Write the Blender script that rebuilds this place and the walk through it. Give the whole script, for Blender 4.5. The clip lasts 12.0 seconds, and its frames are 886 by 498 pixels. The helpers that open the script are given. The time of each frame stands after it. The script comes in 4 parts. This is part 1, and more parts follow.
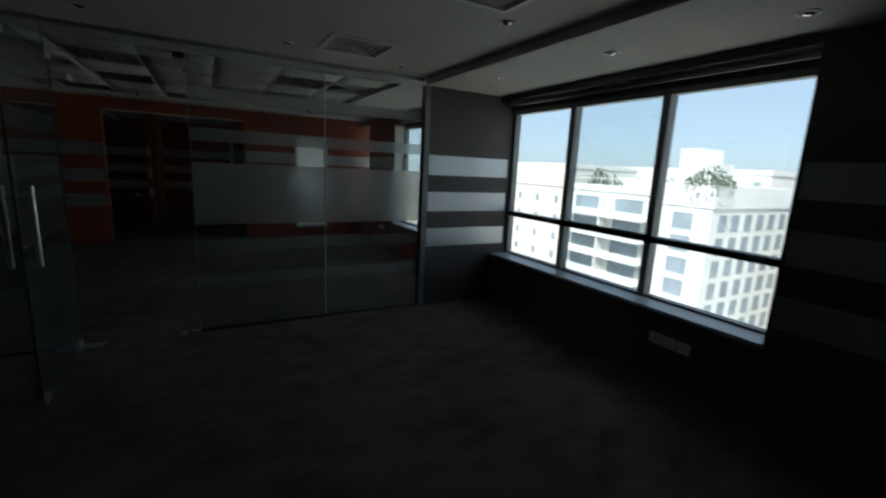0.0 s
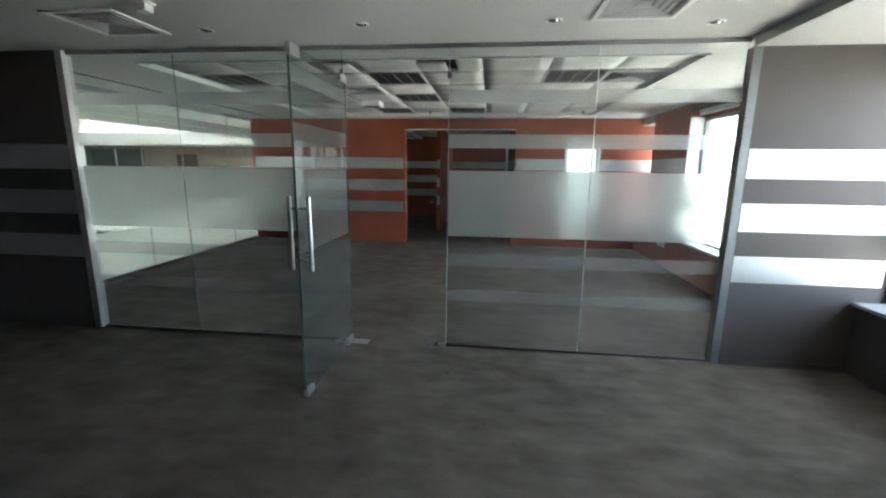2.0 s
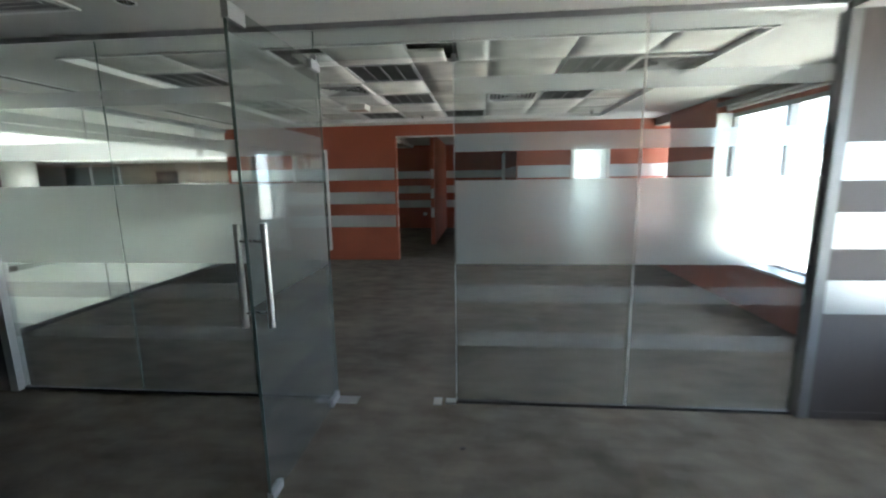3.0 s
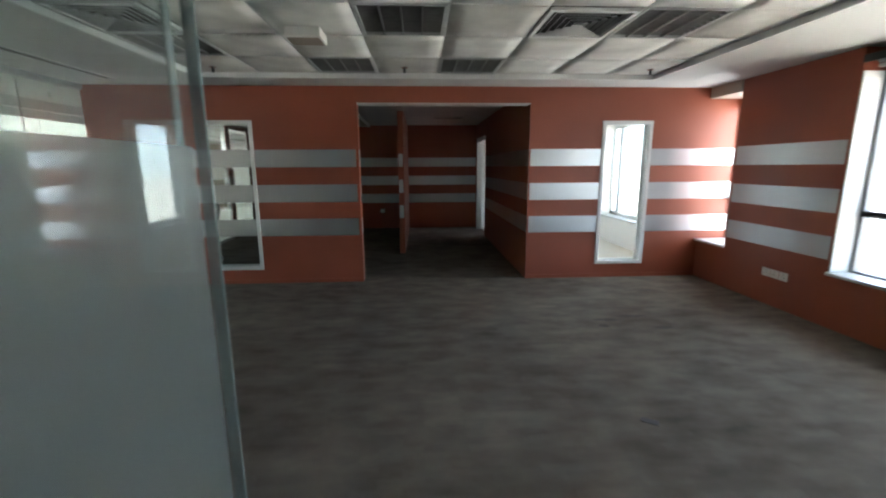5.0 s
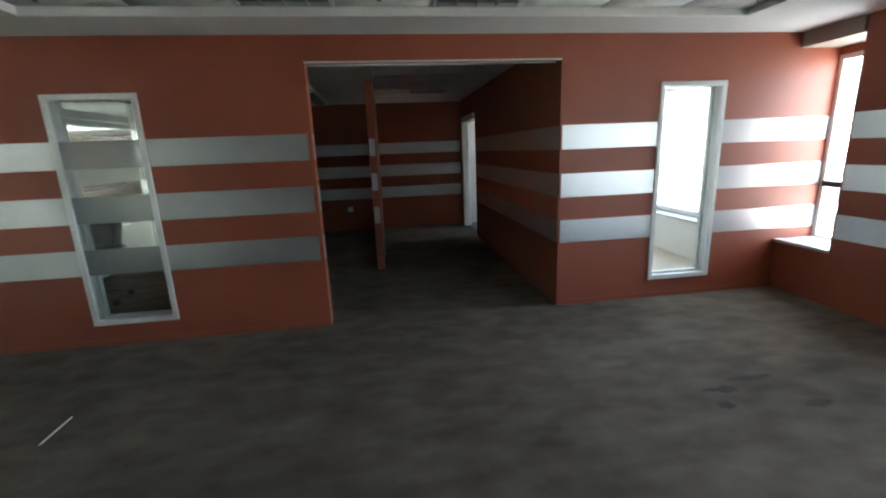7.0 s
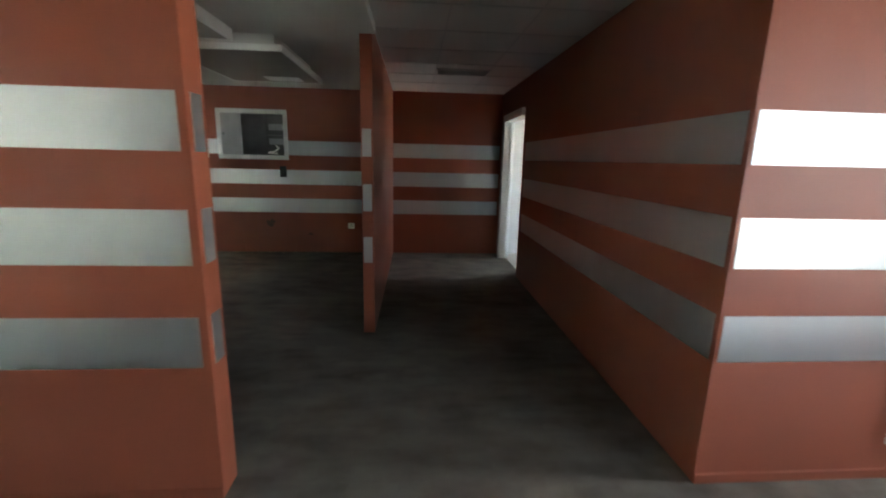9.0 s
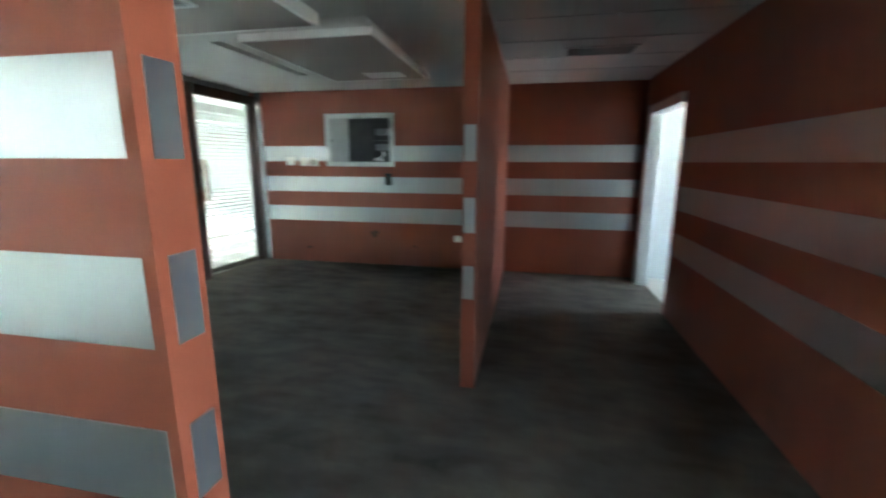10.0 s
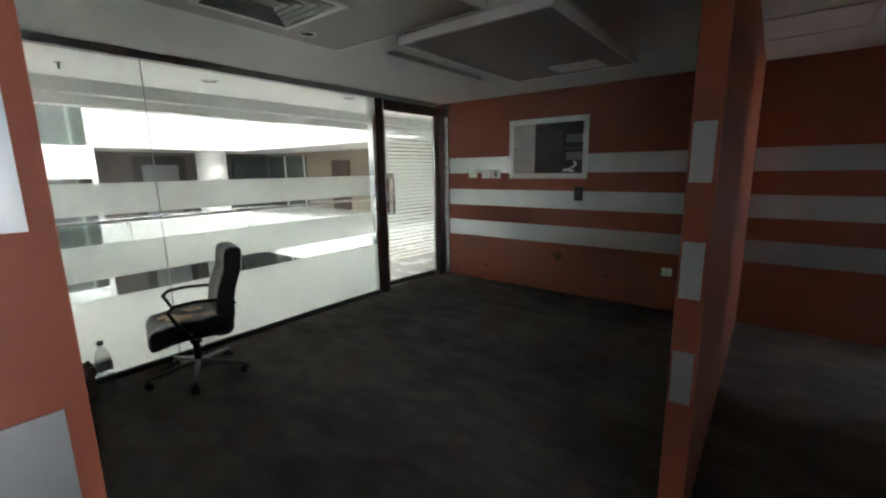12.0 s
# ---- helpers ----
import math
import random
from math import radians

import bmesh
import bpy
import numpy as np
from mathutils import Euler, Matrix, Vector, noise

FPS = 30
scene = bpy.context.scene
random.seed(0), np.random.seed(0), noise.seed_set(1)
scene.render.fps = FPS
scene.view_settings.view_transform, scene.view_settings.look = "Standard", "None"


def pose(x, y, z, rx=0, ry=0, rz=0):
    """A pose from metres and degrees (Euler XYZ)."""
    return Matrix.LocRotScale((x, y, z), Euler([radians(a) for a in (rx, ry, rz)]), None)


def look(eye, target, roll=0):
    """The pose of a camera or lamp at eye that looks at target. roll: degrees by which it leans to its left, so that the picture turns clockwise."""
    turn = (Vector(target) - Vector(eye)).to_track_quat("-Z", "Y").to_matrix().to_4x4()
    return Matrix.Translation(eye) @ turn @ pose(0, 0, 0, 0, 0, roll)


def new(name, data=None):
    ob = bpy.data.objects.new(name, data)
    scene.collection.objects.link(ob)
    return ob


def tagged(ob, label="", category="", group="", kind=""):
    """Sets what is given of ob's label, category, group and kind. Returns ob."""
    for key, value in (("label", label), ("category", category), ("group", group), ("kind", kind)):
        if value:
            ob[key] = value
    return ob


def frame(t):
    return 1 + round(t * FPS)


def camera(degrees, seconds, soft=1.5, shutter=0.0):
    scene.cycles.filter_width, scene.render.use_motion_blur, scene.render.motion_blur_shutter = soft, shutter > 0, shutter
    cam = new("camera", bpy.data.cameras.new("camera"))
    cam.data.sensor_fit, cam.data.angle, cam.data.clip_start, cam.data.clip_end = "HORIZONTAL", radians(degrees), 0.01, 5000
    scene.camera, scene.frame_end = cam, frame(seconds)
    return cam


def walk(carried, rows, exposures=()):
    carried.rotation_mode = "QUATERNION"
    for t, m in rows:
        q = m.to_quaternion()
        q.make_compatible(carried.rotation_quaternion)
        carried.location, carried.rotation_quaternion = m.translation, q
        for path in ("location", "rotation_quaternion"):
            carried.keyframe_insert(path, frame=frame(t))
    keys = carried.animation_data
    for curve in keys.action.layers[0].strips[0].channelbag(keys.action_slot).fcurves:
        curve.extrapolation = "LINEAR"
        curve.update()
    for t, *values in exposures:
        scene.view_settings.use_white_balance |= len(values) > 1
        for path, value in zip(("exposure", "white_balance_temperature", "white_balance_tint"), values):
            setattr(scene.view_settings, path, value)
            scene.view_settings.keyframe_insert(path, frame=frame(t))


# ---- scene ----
cam = camera(92.8, 12.0, soft=2.1, shutter=0.5)
PATH = [
    (0, (-2.16, -4.281, 1.608), (-1.193, -2.571, 1.231), 2.8),
    (0.5, (-2.062, -4.062, 1.579), (-1.302, -2.234, 1.298), 3.6),
    (1, (-2.019, -3.85, 1.581), (-1.613, -1.914, 1.287), 2.8),
    (1.5, (-1.907, -3.677, 1.597), (-1.937, -1.7, 1.297), 3.7),
    (2, (-1.903, -3.514, 1.585), (-2.121, -1.563, 1.203), 0.7),
    (2.5, (-2.011, -3.158, 1.605), (-2.111, -1.192, 1.255), -0.5),
    (3, (-2.089, -2.724, 1.584), (-2.271, -0.762, 1.246), -0.9),
    (3.5, (-2.247, -2.211, 1.577), (-2.568, -0.279, 1.17), -0.1),
    (3.7, (-2.334, -2.012, 1.558), (-2.554, -0.066, 1.154), 0.2),
    (5.3, (-3.016, -0.09, 1.535), (-2.905, 1.869, 1.153), -0.3),
    (5.5, (-3.065, 0.083, 1.534), (-2.985, 2.043, 1.147), -0.4),
    (6, (-3.098, 0.52, 1.587), (-3.01, 2.48, 1.202), 0.3),
    (6.5, (-3.127, 0.948, 1.571), (-2.944, 2.902, 1.188), 0.1),
    (7, (-3.093, 1.382, 1.581), (-2.843, 3.313, 1.124), -2.3),
    (7.5, (-3.01, 1.91, 1.6), (-2.728, 3.839, 1.152), -0.2),
    (7.7, (-3.048, 2.118, 1.599), (-2.803, 4.054, 1.163), 0.5),
    (9.3, (-2.818, 3.816, 1.527), (-2.681, 5.767, 1.111), 1.3),
    (9.5, (-2.854, 3.988, 1.54), (-2.728, 5.927, 1.07), 1.0),
    (10, (-2.856, 4.455, 1.535), (-3.247, 6.375, 1.131), 0.2),
    (10.5, (-2.92, 4.793, 1.575), (-3.806, 6.546, 1.196), -0.4),
    (11, (-3.032, 5.105, 1.596), (-4.112, 6.746, 1.223), -1.6),
    (11.5, (-3.073, 5.226, 1.589), (-4.208, 6.825, 1.194), 0.0),
    (12, (-3.014, 5.274, 1.603), (-4.219, 6.826, 1.232), -0.9),
]
walk(cam, [(t, look(eye, target, roll)) for t, eye, target, roll in PATH],
     exposures=[(0.0, 0.95, 6000, 6), (0.6, 1.15, 5900, 6), (1.0, 1.7, 5900, 7), (1.5, 3.6, 6000, 9), (2.2, 4.6, 6250, 11), (3.5, 4.45, 6250, 12), (5.3, 4.36, 6350, 12), (7.5, 4.3, 6200, 9),
                (9.5, 5.6, 6600, 12), (10.0, 5.85, 5700, 3), (10.5, 6.05, 6200, 10), (11.0, 5.5, 6350, 14), (12.0, 4.62, 6300, 14)])

# ---- sky and sun ----
world = bpy.data.worlds.new("sky")
scene.world = world
world.use_nodes = True
wn = world.node_tree
sky = wn.nodes.new("ShaderNodeTexSky")
sky.sky_type, sky.sun_disc = "NISHITA", False
sky.sun_elevation, sky.sun_rotation = radians(52), radians(-110)
sky.altitude, sky.dust_density, sky.ozone_density = 1500, 3.5, 1.6
haze = wn.nodes.new("ShaderNodeMix")      # summer haze evens out the clear sky
haze.data_type = "RGBA"
haze.inputs[0].default_value = 0.8
haze.inputs[7].default_value = (2.25, 2.55, 2.9, 1)
wn.links.new(sky.outputs[0], haze.inputs[6])
wn.links.new(haze.outputs[2], wn.nodes["Background"].inputs[0])
wn.nodes["Background"].inputs[1].default_value = 0.15
sun = new("sun", bpy.data.lights.new("sun", "SUN"))
sun.data.energy, sun.data.angle, sun.data.color = 4.6, radians(0.5), (1.0, 0.95, 0.88)
for lamp_name, at, wide, high, watts in (("sky_lamp_narrow_window", (1.485, 4.967, 1.42), 0.46, 1.72, 1.6), ("sky_lamp_side_room", (1.27, 7.0, 1.42), 2.2, 1.6, 2.0)):
    sky_lamp = new(lamp_name, bpy.data.lights.new(lamp_name, "AREA"))      # the sky's light in a window opening
    sky_lamp.data.shape, sky_lamp.data.size, sky_lamp.data.size_y = "RECTANGLE", wide, high
    sky_lamp.data.energy, sky_lamp.data.color = watts, (0.86, 0.94, 1.0)
    sky_lamp.matrix_world = look(at, (at[0] - 1, at[1], at[2]))
sun.matrix_world = look((-9.4 * 6, -3.4 * 6, 12.8 * 6), (0, 0, 0))


# ---- materials ----
def material(name, colour, rough=0.6, metal=0.0, vary=0.12, scale=6.0, bump=0.15, fine=160.0, stretch=(1, 1, 1), spec=0.5, per_object=0.0, island=0.0):
    """A painted or plain surface with large stains, fine grain and a little relief."""
    m = bpy.data.materials.new(name)
    m.use_nodes = True
    nt = m.node_tree
    p = nt.nodes["Principled BSDF"]
    p.inputs["Roughness"].default_value, p.inputs["Metallic"].default_value = rough, metal
    p.inputs["Specular IOR Level"].default_value = spec
    co = nt.nodes.new("ShaderNodeTexCoord")
    mp = nt.nodes.new("ShaderNodeMapping")
    mp.inputs["Scale"].default_value = stretch
    nt.links.new(co.outputs["Object"], mp.inputs[0])
    big, small = nt.nodes.new("ShaderNodeTexNoise"), nt.nodes.new("ShaderNodeTexNoise")
    big.inputs["Scale"].default_value, big.inputs["Detail"].default_value = scale, 5
    small.inputs["Scale"].default_value, small.inputs["Detail"].default_value = fine, 2
    nt.links.new(mp.outputs[0], big.inputs[0])
    nt.links.new(mp.outputs[0], small.inputs[0])
    mix = nt.nodes.new("ShaderNodeMath")
    mix.operation = "MULTIPLY_ADD"
    mix.inputs[1].default_value = 0.35
    nt.links.new(small.outputs[0], mix.inputs[0])
    nt.links.new(big.outputs[0], mix.inputs[2])
    ramp = nt.nodes.new("ShaderNodeValToRGB")
    ramp.color_ramp.elements[0].position, ramp.color_ramp.elements[1].position = 0.4, 0.95
    ramp.color_ramp.elements[0].color = (*[c * (1 - vary) for c in colour], 1)
    ramp.color_ramp.elements[1].color = (*[min(1, c * (1 + vary)) for c in colour], 1)
    nt.links.new(mix.outputs[0], ramp.inputs[0])
    nt.links.new(ramp.outputs[0], p.inputs["Base Color"])
    if island:
        geo, shade = nt.nodes.new("ShaderNodeNewGeometry"), nt.nodes.new("ShaderNodeHueSaturation")
        spread = nt.nodes.new("ShaderNodeMapRange")
        spread.inputs["To Min"].default_value, spread.inputs["To Max"].default_value = 1 - island, 1 + island
        nt.links.new(geo.outputs["Random Per Island"], spread.inputs["Value"])
        nt.links.new(spread.outputs[0], shade.inputs["Value"])
        nt.links.new(ramp.outputs[0], shade.inputs["Color"])
        nt.links.new(shade.outputs[0], p.inputs["Base Color"])
    if per_object:
        info, hsv = nt.nodes.new("ShaderNodeObjectInfo"), nt.nodes.new("ShaderNodeHueSaturation")
        rng = nt.nodes.new("ShaderNodeMapRange")
        rng.inputs["To Min"].default_value, rng.inputs["To Max"].default_value = 1 - per_object, 1 + per_object
        nt.links.new(info.outputs["Random"], rng.inputs["Value"])
        nt.links.new(rng.outputs[0], hsv.inputs["Value"])
        nt.links.new(ramp.outputs[0], hsv.inputs["Color"])
        nt.links.new(hsv.outputs[0], p.inputs["Base Color"])
    rr = nt.nodes.new("ShaderNodeMapRange")
    rr.inputs["To Min"].default_value, rr.inputs["To Max"].default_value = max(0.02, rough - 0.08), min(1, rough + 0.1)
    nt.links.new(big.outputs[0], rr.inputs["Value"])
    nt.links.new(rr.outputs[0], p.inputs["Roughness"])
    if bump:
        b = nt.nodes.new("ShaderNodeBump")
        b.inputs["Strength"].default_value, b.inputs["Distance"].default_value = bump, 0.002
        nt.links.new(small.outputs[0], b.inputs["Height"])
        nt.links.new(b.outputs[0], p.inputs["Normal"])
    return m


def carpet_material():
    """Grey-brown loop carpet laid in planks of slightly different tone, with worn patches."""
    m = bpy.data.materials.new("carpet")
    m.use_nodes = True
    nt = m.node_tree
    p = nt.nodes["Principled BSDF"]
    p.inputs["Roughness"].default_value, p.inputs["Specular IOR Level"].default_value = 0.95, 0.15
    co = nt.nodes.new("ShaderNodeTexCoord")
    brick = nt.nodes.new("ShaderNodeTexBrick")
    brick.inputs["Scale"].default_value = 1.0
    brick.inputs["Brick Width"].default_value, brick.inputs["Row Height"].default_value = 0.24, 0.062
    brick.inputs["Mortar Size"].default_value = 0.0
    brick.inputs["Color1"].default_value, brick.inputs["Color2"].default_value = (0.36, 0.36, 0.36, 1), (0.61, 0.61, 0.61, 1)
    patch, streak, wear, loop = [nt.nodes.new("ShaderNodeTexNoise") for _ in range(4)]
    mp = nt.nodes.new("ShaderNodeMapping")
    mp.inputs["Scale"].default_value = (1.4, 2.2, 1)
    nt.links.new(co.outputs["Object"], mp.inputs[0])
    for n, s, d in ((patch, 2.4, 4), (streak, 1.6, 4), (wear, 0.9, 4), (loop, 260, 2)):
        n.inputs["Scale"].default_value, n.inputs["Detail"].default_value = s, d
        nt.links.new(mp.outputs[0] if n in (patch, streak) else co.outputs["Object"], n.inputs[0])
    warp, push = nt.nodes.new("ShaderNodeTexNoise"), nt.nodes.new("ShaderNodeVectorMath")
    warp.inputs["Scale"].default_value, warp.inputs["Detail"].default_value = 14, 3
    shift = nt.nodes.new("ShaderNodeVectorMath")
    push.operation, shift.operation = "SCALE", "ADD"
    push.inputs["Scale"].default_value = 0.05
    nt.links.new(co.outputs["Object"], warp.inputs[0])
    nt.links.new(warp.outputs["Color"], push.inputs[0])
    nt.links.new(co.outputs["Object"], shift.inputs[0])
    nt.links.new(push.outputs[0], shift.inputs[1])
    nt.links.new(shift.outputs[0], brick.inputs[0])
    a = nt.nodes.new("ShaderNodeMix")
    a.data_type, a.blend_type = "RGBA", "MIX"
    a.inputs[0].default_value = 0.66
    nt.links.new(brick.outputs[0], a.inputs[6])
    nt.links.new(patch.outputs[0], a.inputs[7])
    b = nt.nodes.new("ShaderNodeMix")
    b.data_type, b.blend_type = "RGBA", "MIX"
    b.inputs[0].default_value = 0.4
    nt.links.new(a.outputs[2], b.inputs[6])
    nt.links.new(wear.outputs[0], b.inputs[7])
    c = nt.nodes.new("ShaderNodeMix")
    c.data_type, c.blend_type = "RGBA", "MIX"
    c.inputs[0].default_value = 0.22
    nt.links.new(b.outputs[2], c.inputs[6])
    nt.links.new(loop.outputs[0], c.inputs[7])
    ramp = nt.nodes.new("ShaderNodeValToRGB")
    ramp.color_ramp.elements[0].position, ramp.color_ramp.elements[1].position = 0.37, 0.63
    ramp.color_ramp.elements[0].color, ramp.color_ramp.elements[1].color = (0.066, 0.055, 0.043, 1), (0.200, 0.170, 0.135, 1)
    nt.links.new(c.outputs[2], ramp.inputs[0])
    nt.links.new(ramp.outputs[0], p.inputs["Base Color"])
    bp = nt.nodes.new("ShaderNodeBump")
    bp.inputs["Strength"].default_value, bp.inputs["Distance"].default_value = 0.5, 0.004
    nt.links.new(loop.outputs[0], bp.inputs["Height"])
    nt.links.new(bp.outputs[0], p.inputs["Normal"])
    return m


def clear_glass(name, tint=(0.90, 0.93, 0.92), dust_sheen=0.0):
    """A clear pane: seen through, with a gloss that grows at grazing angles, and a grey veil: dust on panes, painted
    sheen on plastic.
    """
    m = bpy.data.materials.new(name)
    m.use_nodes = True
    nt = m.node_tree
    nt.nodes.remove(nt.nodes["Principled BSDF"])
    t, g, mix, f = [nt.nodes.new(k) for k in ("ShaderNodeBsdfTransparent", "ShaderNodeBsdfGlossy", "ShaderNodeMixShader", "ShaderNodeLayerWeight")]
    t.inputs[0].default_value = (*tint, 1)
    g.inputs["Roughness"].default_value = 0.02
    f.inputs["Blend"].default_value = 0.5
    power, grow = nt.nodes.new("ShaderNodeMath"), nt.nodes.new("ShaderNodeMath")
    power.operation, grow.operation = "POWER", "MULTIPLY_ADD"
    power.inputs[1].default_value, grow.inputs[1].default_value, grow.inputs[2].default_value = 4.5, 0.8, 0.035
    nt.links.new(f.outputs["Facing"], power.inputs[0])
    nt.links.new(power.outputs[0], grow.inputs[0])
    nt.links.new(grow.outputs[0], mix.inputs[0])
    nt.links.new(t.outputs[0], mix.inputs[1])
    nt.links.new(g.outputs[0], mix.inputs[2])
    if dust_sheen:
        grey, veil, noise_a, amount = [nt.nodes.new(k) for k in ("ShaderNodeBsdfDiffuse", "ShaderNodeMixShader", "ShaderNodeTexNoise", "ShaderNodeMapRange")]
        co = nt.nodes.new("ShaderNodeTexCoord")
        grey.inputs[0].default_value = (0.62, 0.63, 0.60, 1)
        noise_a.inputs["Scale"].default_value, noise_a.inputs["Detail"].default_value = 1.6, 4
        amount.inputs["To Min"].default_value, amount.inputs["To Max"].default_value = dust_sheen * 0.5, dust_sheen * 1.5
        nt.links.new(co.outputs["Object"], noise_a.inputs[0])
        nt.links.new(noise_a.outputs[0], amount.inputs["Value"])
        nt.links.new(amount.outputs[0], veil.inputs[0])
        nt.links.new(mix.outputs[0], veil.inputs[1])
        nt.links.new(grey.outputs[0], veil.inputs[2])
        mix = veil
    nt.links.new(mix.outputs[0], nt.nodes["Material Output"].inputs[0])
    return m


def frosted(name, colour, clear=0.12, blur=0.4, rough=0.42, back=0.38):
    """Etched film: mostly scattered light, partly blurred view, a little clear view."""
    m = bpy.data.materials.new(name)
    m.use_nodes = True
    nt = m.node_tree
    nt.nodes.remove(nt.nodes["Principled BSDF"])
    tr, rf, df, cl = [nt.nodes.new(k) for k in ("ShaderNodeBsdfTranslucent", "ShaderNodeBsdfRefraction", "ShaderNodeBsdfDiffuse", "ShaderNodeBsdfTransparent")]
    for n in (tr, rf, df):
        n.inputs[0].default_value = (*colour, 1)
    rf.inputs["Roughness"].default_value, rf.inputs["IOR"].default_value = rough, 1.15
    m1, m2, m3 = [nt.nodes.new("ShaderNodeMixShader") for _ in range(3)]
    m1.inputs[0].default_value, m2.inputs[0].default_value, m3.inputs[0].default_value = back, blur, clear
    nt.links.new(tr.outputs[0], m1.inputs[1])
    nt.links.new(df.outputs[0], m1.inputs[2])
    nt.links.new(m1.outputs[0], m2.inputs[1])
    nt.links.new(rf.outputs[0], m2.inputs[2])
    nt.links.new(m2.outputs[0], m3.inputs[1])
    nt.links.new(cl.outputs[0], m3.inputs[2])
    nt.links.new(m3.outputs[0], nt.nodes["Material Output"].inputs[0])
    return m


ORANGE = material("orange_paint", (0.270, 0.067, 0.031), 0.5, vary=0.13, scale=1.3, bump=0.12)
BROWN = material("taupe_paint", (0.100, 0.086, 0.082), 0.55, vary=0.1, scale=1.5, bump=0.12)
SILVER = material("silver_stripe", (0.50, 0.52, 0.53), 0.36, metal=0.93, vary=0.05, scale=2.5, bump=0, spec=0.6)
WHITE = material("white_ceiling_paint", (0.53, 0.53, 0.515), 0.8, vary=0.05, scale=1.2, bump=0.1)
TILE = material("mineral_ceiling_tile", (0.66, 0.66, 0.63), 0.9, island=0.08, vary=0.22, scale=3.2, bump=0.4, fine=220)
STAINED = material("stained_ceiling_tile", (0.50, 0.49, 0.46), 0.9, vary=0.25, scale=3, bump=0.4, fine=220)
TBAR = material("painted_grid_bar", (0.52, 0.52, 0.51), 0.5, vary=0.05)
# near-black, paints the shade inside vents, slots, cups and holes
DARK = material("void_shade", (0.02, 0.02, 0.02), 0.8, vary=0.2)
VENT = material("grey_vent_metal", (0.42, 0.43, 0.43), 0.5, vary=0.1)
LOUVRE = material("dull_louvre_metal", (0.20, 0.205, 0.20), 0.45, metal=0.6, vary=0.15, scale=6)
ALU = material("brushed_aluminium", (0.42, 0.43, 0.44), 0.38, metal=0.85, vary=0.08, scale=4, stretch=(1, 1, 20))
CHROME = material("polished_steel", (0.72, 0.72, 0.72), 0.14, metal=1.0, vary=0.05)
BRUSHED = material("brushed_steel", (0.66, 0.65, 0.63), 0.34, metal=0.9, vary=0.06, stretch=(1, 1, 12))
# dull chrome, darker still for the shade under the chair
DULL_SHADED = material("dull_shaded_chrome", (0.17, 0.165, 0.16), 0.4, metal=0.8, vary=0.2)
# tan gallery wall darkened, so the galleries' shade sits in the colour
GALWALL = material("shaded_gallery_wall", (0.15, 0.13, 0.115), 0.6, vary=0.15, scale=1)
PVCFRAME = material("white_painted_frame", (0.68, 0.69, 0.68), 0.45, vary=0.06)
GREYFRAME = material("grey_window_frame", (0.30, 0.31, 0.32), 0.45, vary=0.08)
DKFRAME = material("dark_bronze_frame", (0.045, 0.043, 0.042), 0.4, metal=0.3, vary=0.12)
SILL = material("pale_stone_sill", (0.52, 0.53, 0.54), 0.3, vary=0.1, scale=8)
PLASTIC = material("white_plastic", (0.75, 0.74, 0.70), 0.4, vary=0.04)
BLACKP = material("black_plastic", (0.018, 0.018, 0.019), 0.45, vary=0.2)
LEATHER = material("black_leather", (0.02, 0.019, 0.019), 0.42, vary=0.3, scale=12, bump=0.5, fine=90)
TORN = material("torn_foam", (0.33, 0.25, 0.17), 0.9, vary=0.2, scale=20, bump=0.6)
BEIGE = material("beige_floor", (0.44, 0.395, 0.34), 0.5, vary=0.1)
MARBLE = material("white_gallery_tile", (0.72, 0.70, 0.67), 0.25, vary=0.08, scale=3)
PLASTER = material("white_plaster", (0.78, 0.78, 0.76), 0.8, vary=0.05, scale=0.8)
SIDEPAINT = material("grey_white_paint", (0.55, 0.55, 0.53), 0.7, vary=0.06, scale=1.2)
RAFT = material("brown_grey_panel", (0.23, 0.20, 0.18), 0.42, vary=0.12, scale=1.5)
TAN = material("tan_wall_panel", (0.30, 0.25, 0.20), 0.6, vary=0.1, scale=1)
CARD = material("brown_cardboard", (0.16, 0.10, 0.06), 0.8, vary=0.2)
FACADE = material("white_facade", (0.78, 0.76, 0.72), 0.85, vary=0.06, scale=0.4, fine=8)
FACADE_B = material("cream_facade", (0.68, 0.62, 0.54), 0.85, vary=0.08, scale=0.4, fine=8)
WINDARK = material("far_window_glass", (0.30, 0.34, 0.37), 0.15, vary=0.3, scale=0.3)
LEAF = material("roof_garden_leaf", (0.10, 0.12, 0.08), 0.7, vary=0.4, scale=2)
SOIL = material("city_ground", (0.30, 0.27, 0.23), 0.9, vary=0.2, scale=0.05)
CARPET = carpet_material()
GLASS = clear_glass("clear_glass")
PARTGLASS = clear_glass("dusty_partition_glass", dust_sheen=0.022)
WGLASS = clear_glass("window_glass", (0.93, 0.96, 0.96))
FROST = frosted("frosted_film", (0.86, 0.875, 0.865), clear=0.14, blur=0.76, rough=0.40, back=0.25)
FROST_T = frosted("thin_frosted_film", (0.76, 0.79, 0.79), clear=0.58, blur=0.5, rough=0.3)
FROST_L = frosted("worn_frosted_film", (0.76, 0.79, 0.79), clear=0.85, blur=0.5, rough=0.3)
DOORGLASS = clear_glass("door_glass", (0.84, 0.87, 0.86), dust_sheen=0.022)
SHOPGLASS = material("green_shopfront_glass", (0.10, 0.125, 0.115), 0.12, vary=0.25, scale=0.5, spec=0.6)
EDGE = material("green_glass_edge", (0.11, 0.15, 0.14), 0.2, vary=0.1)
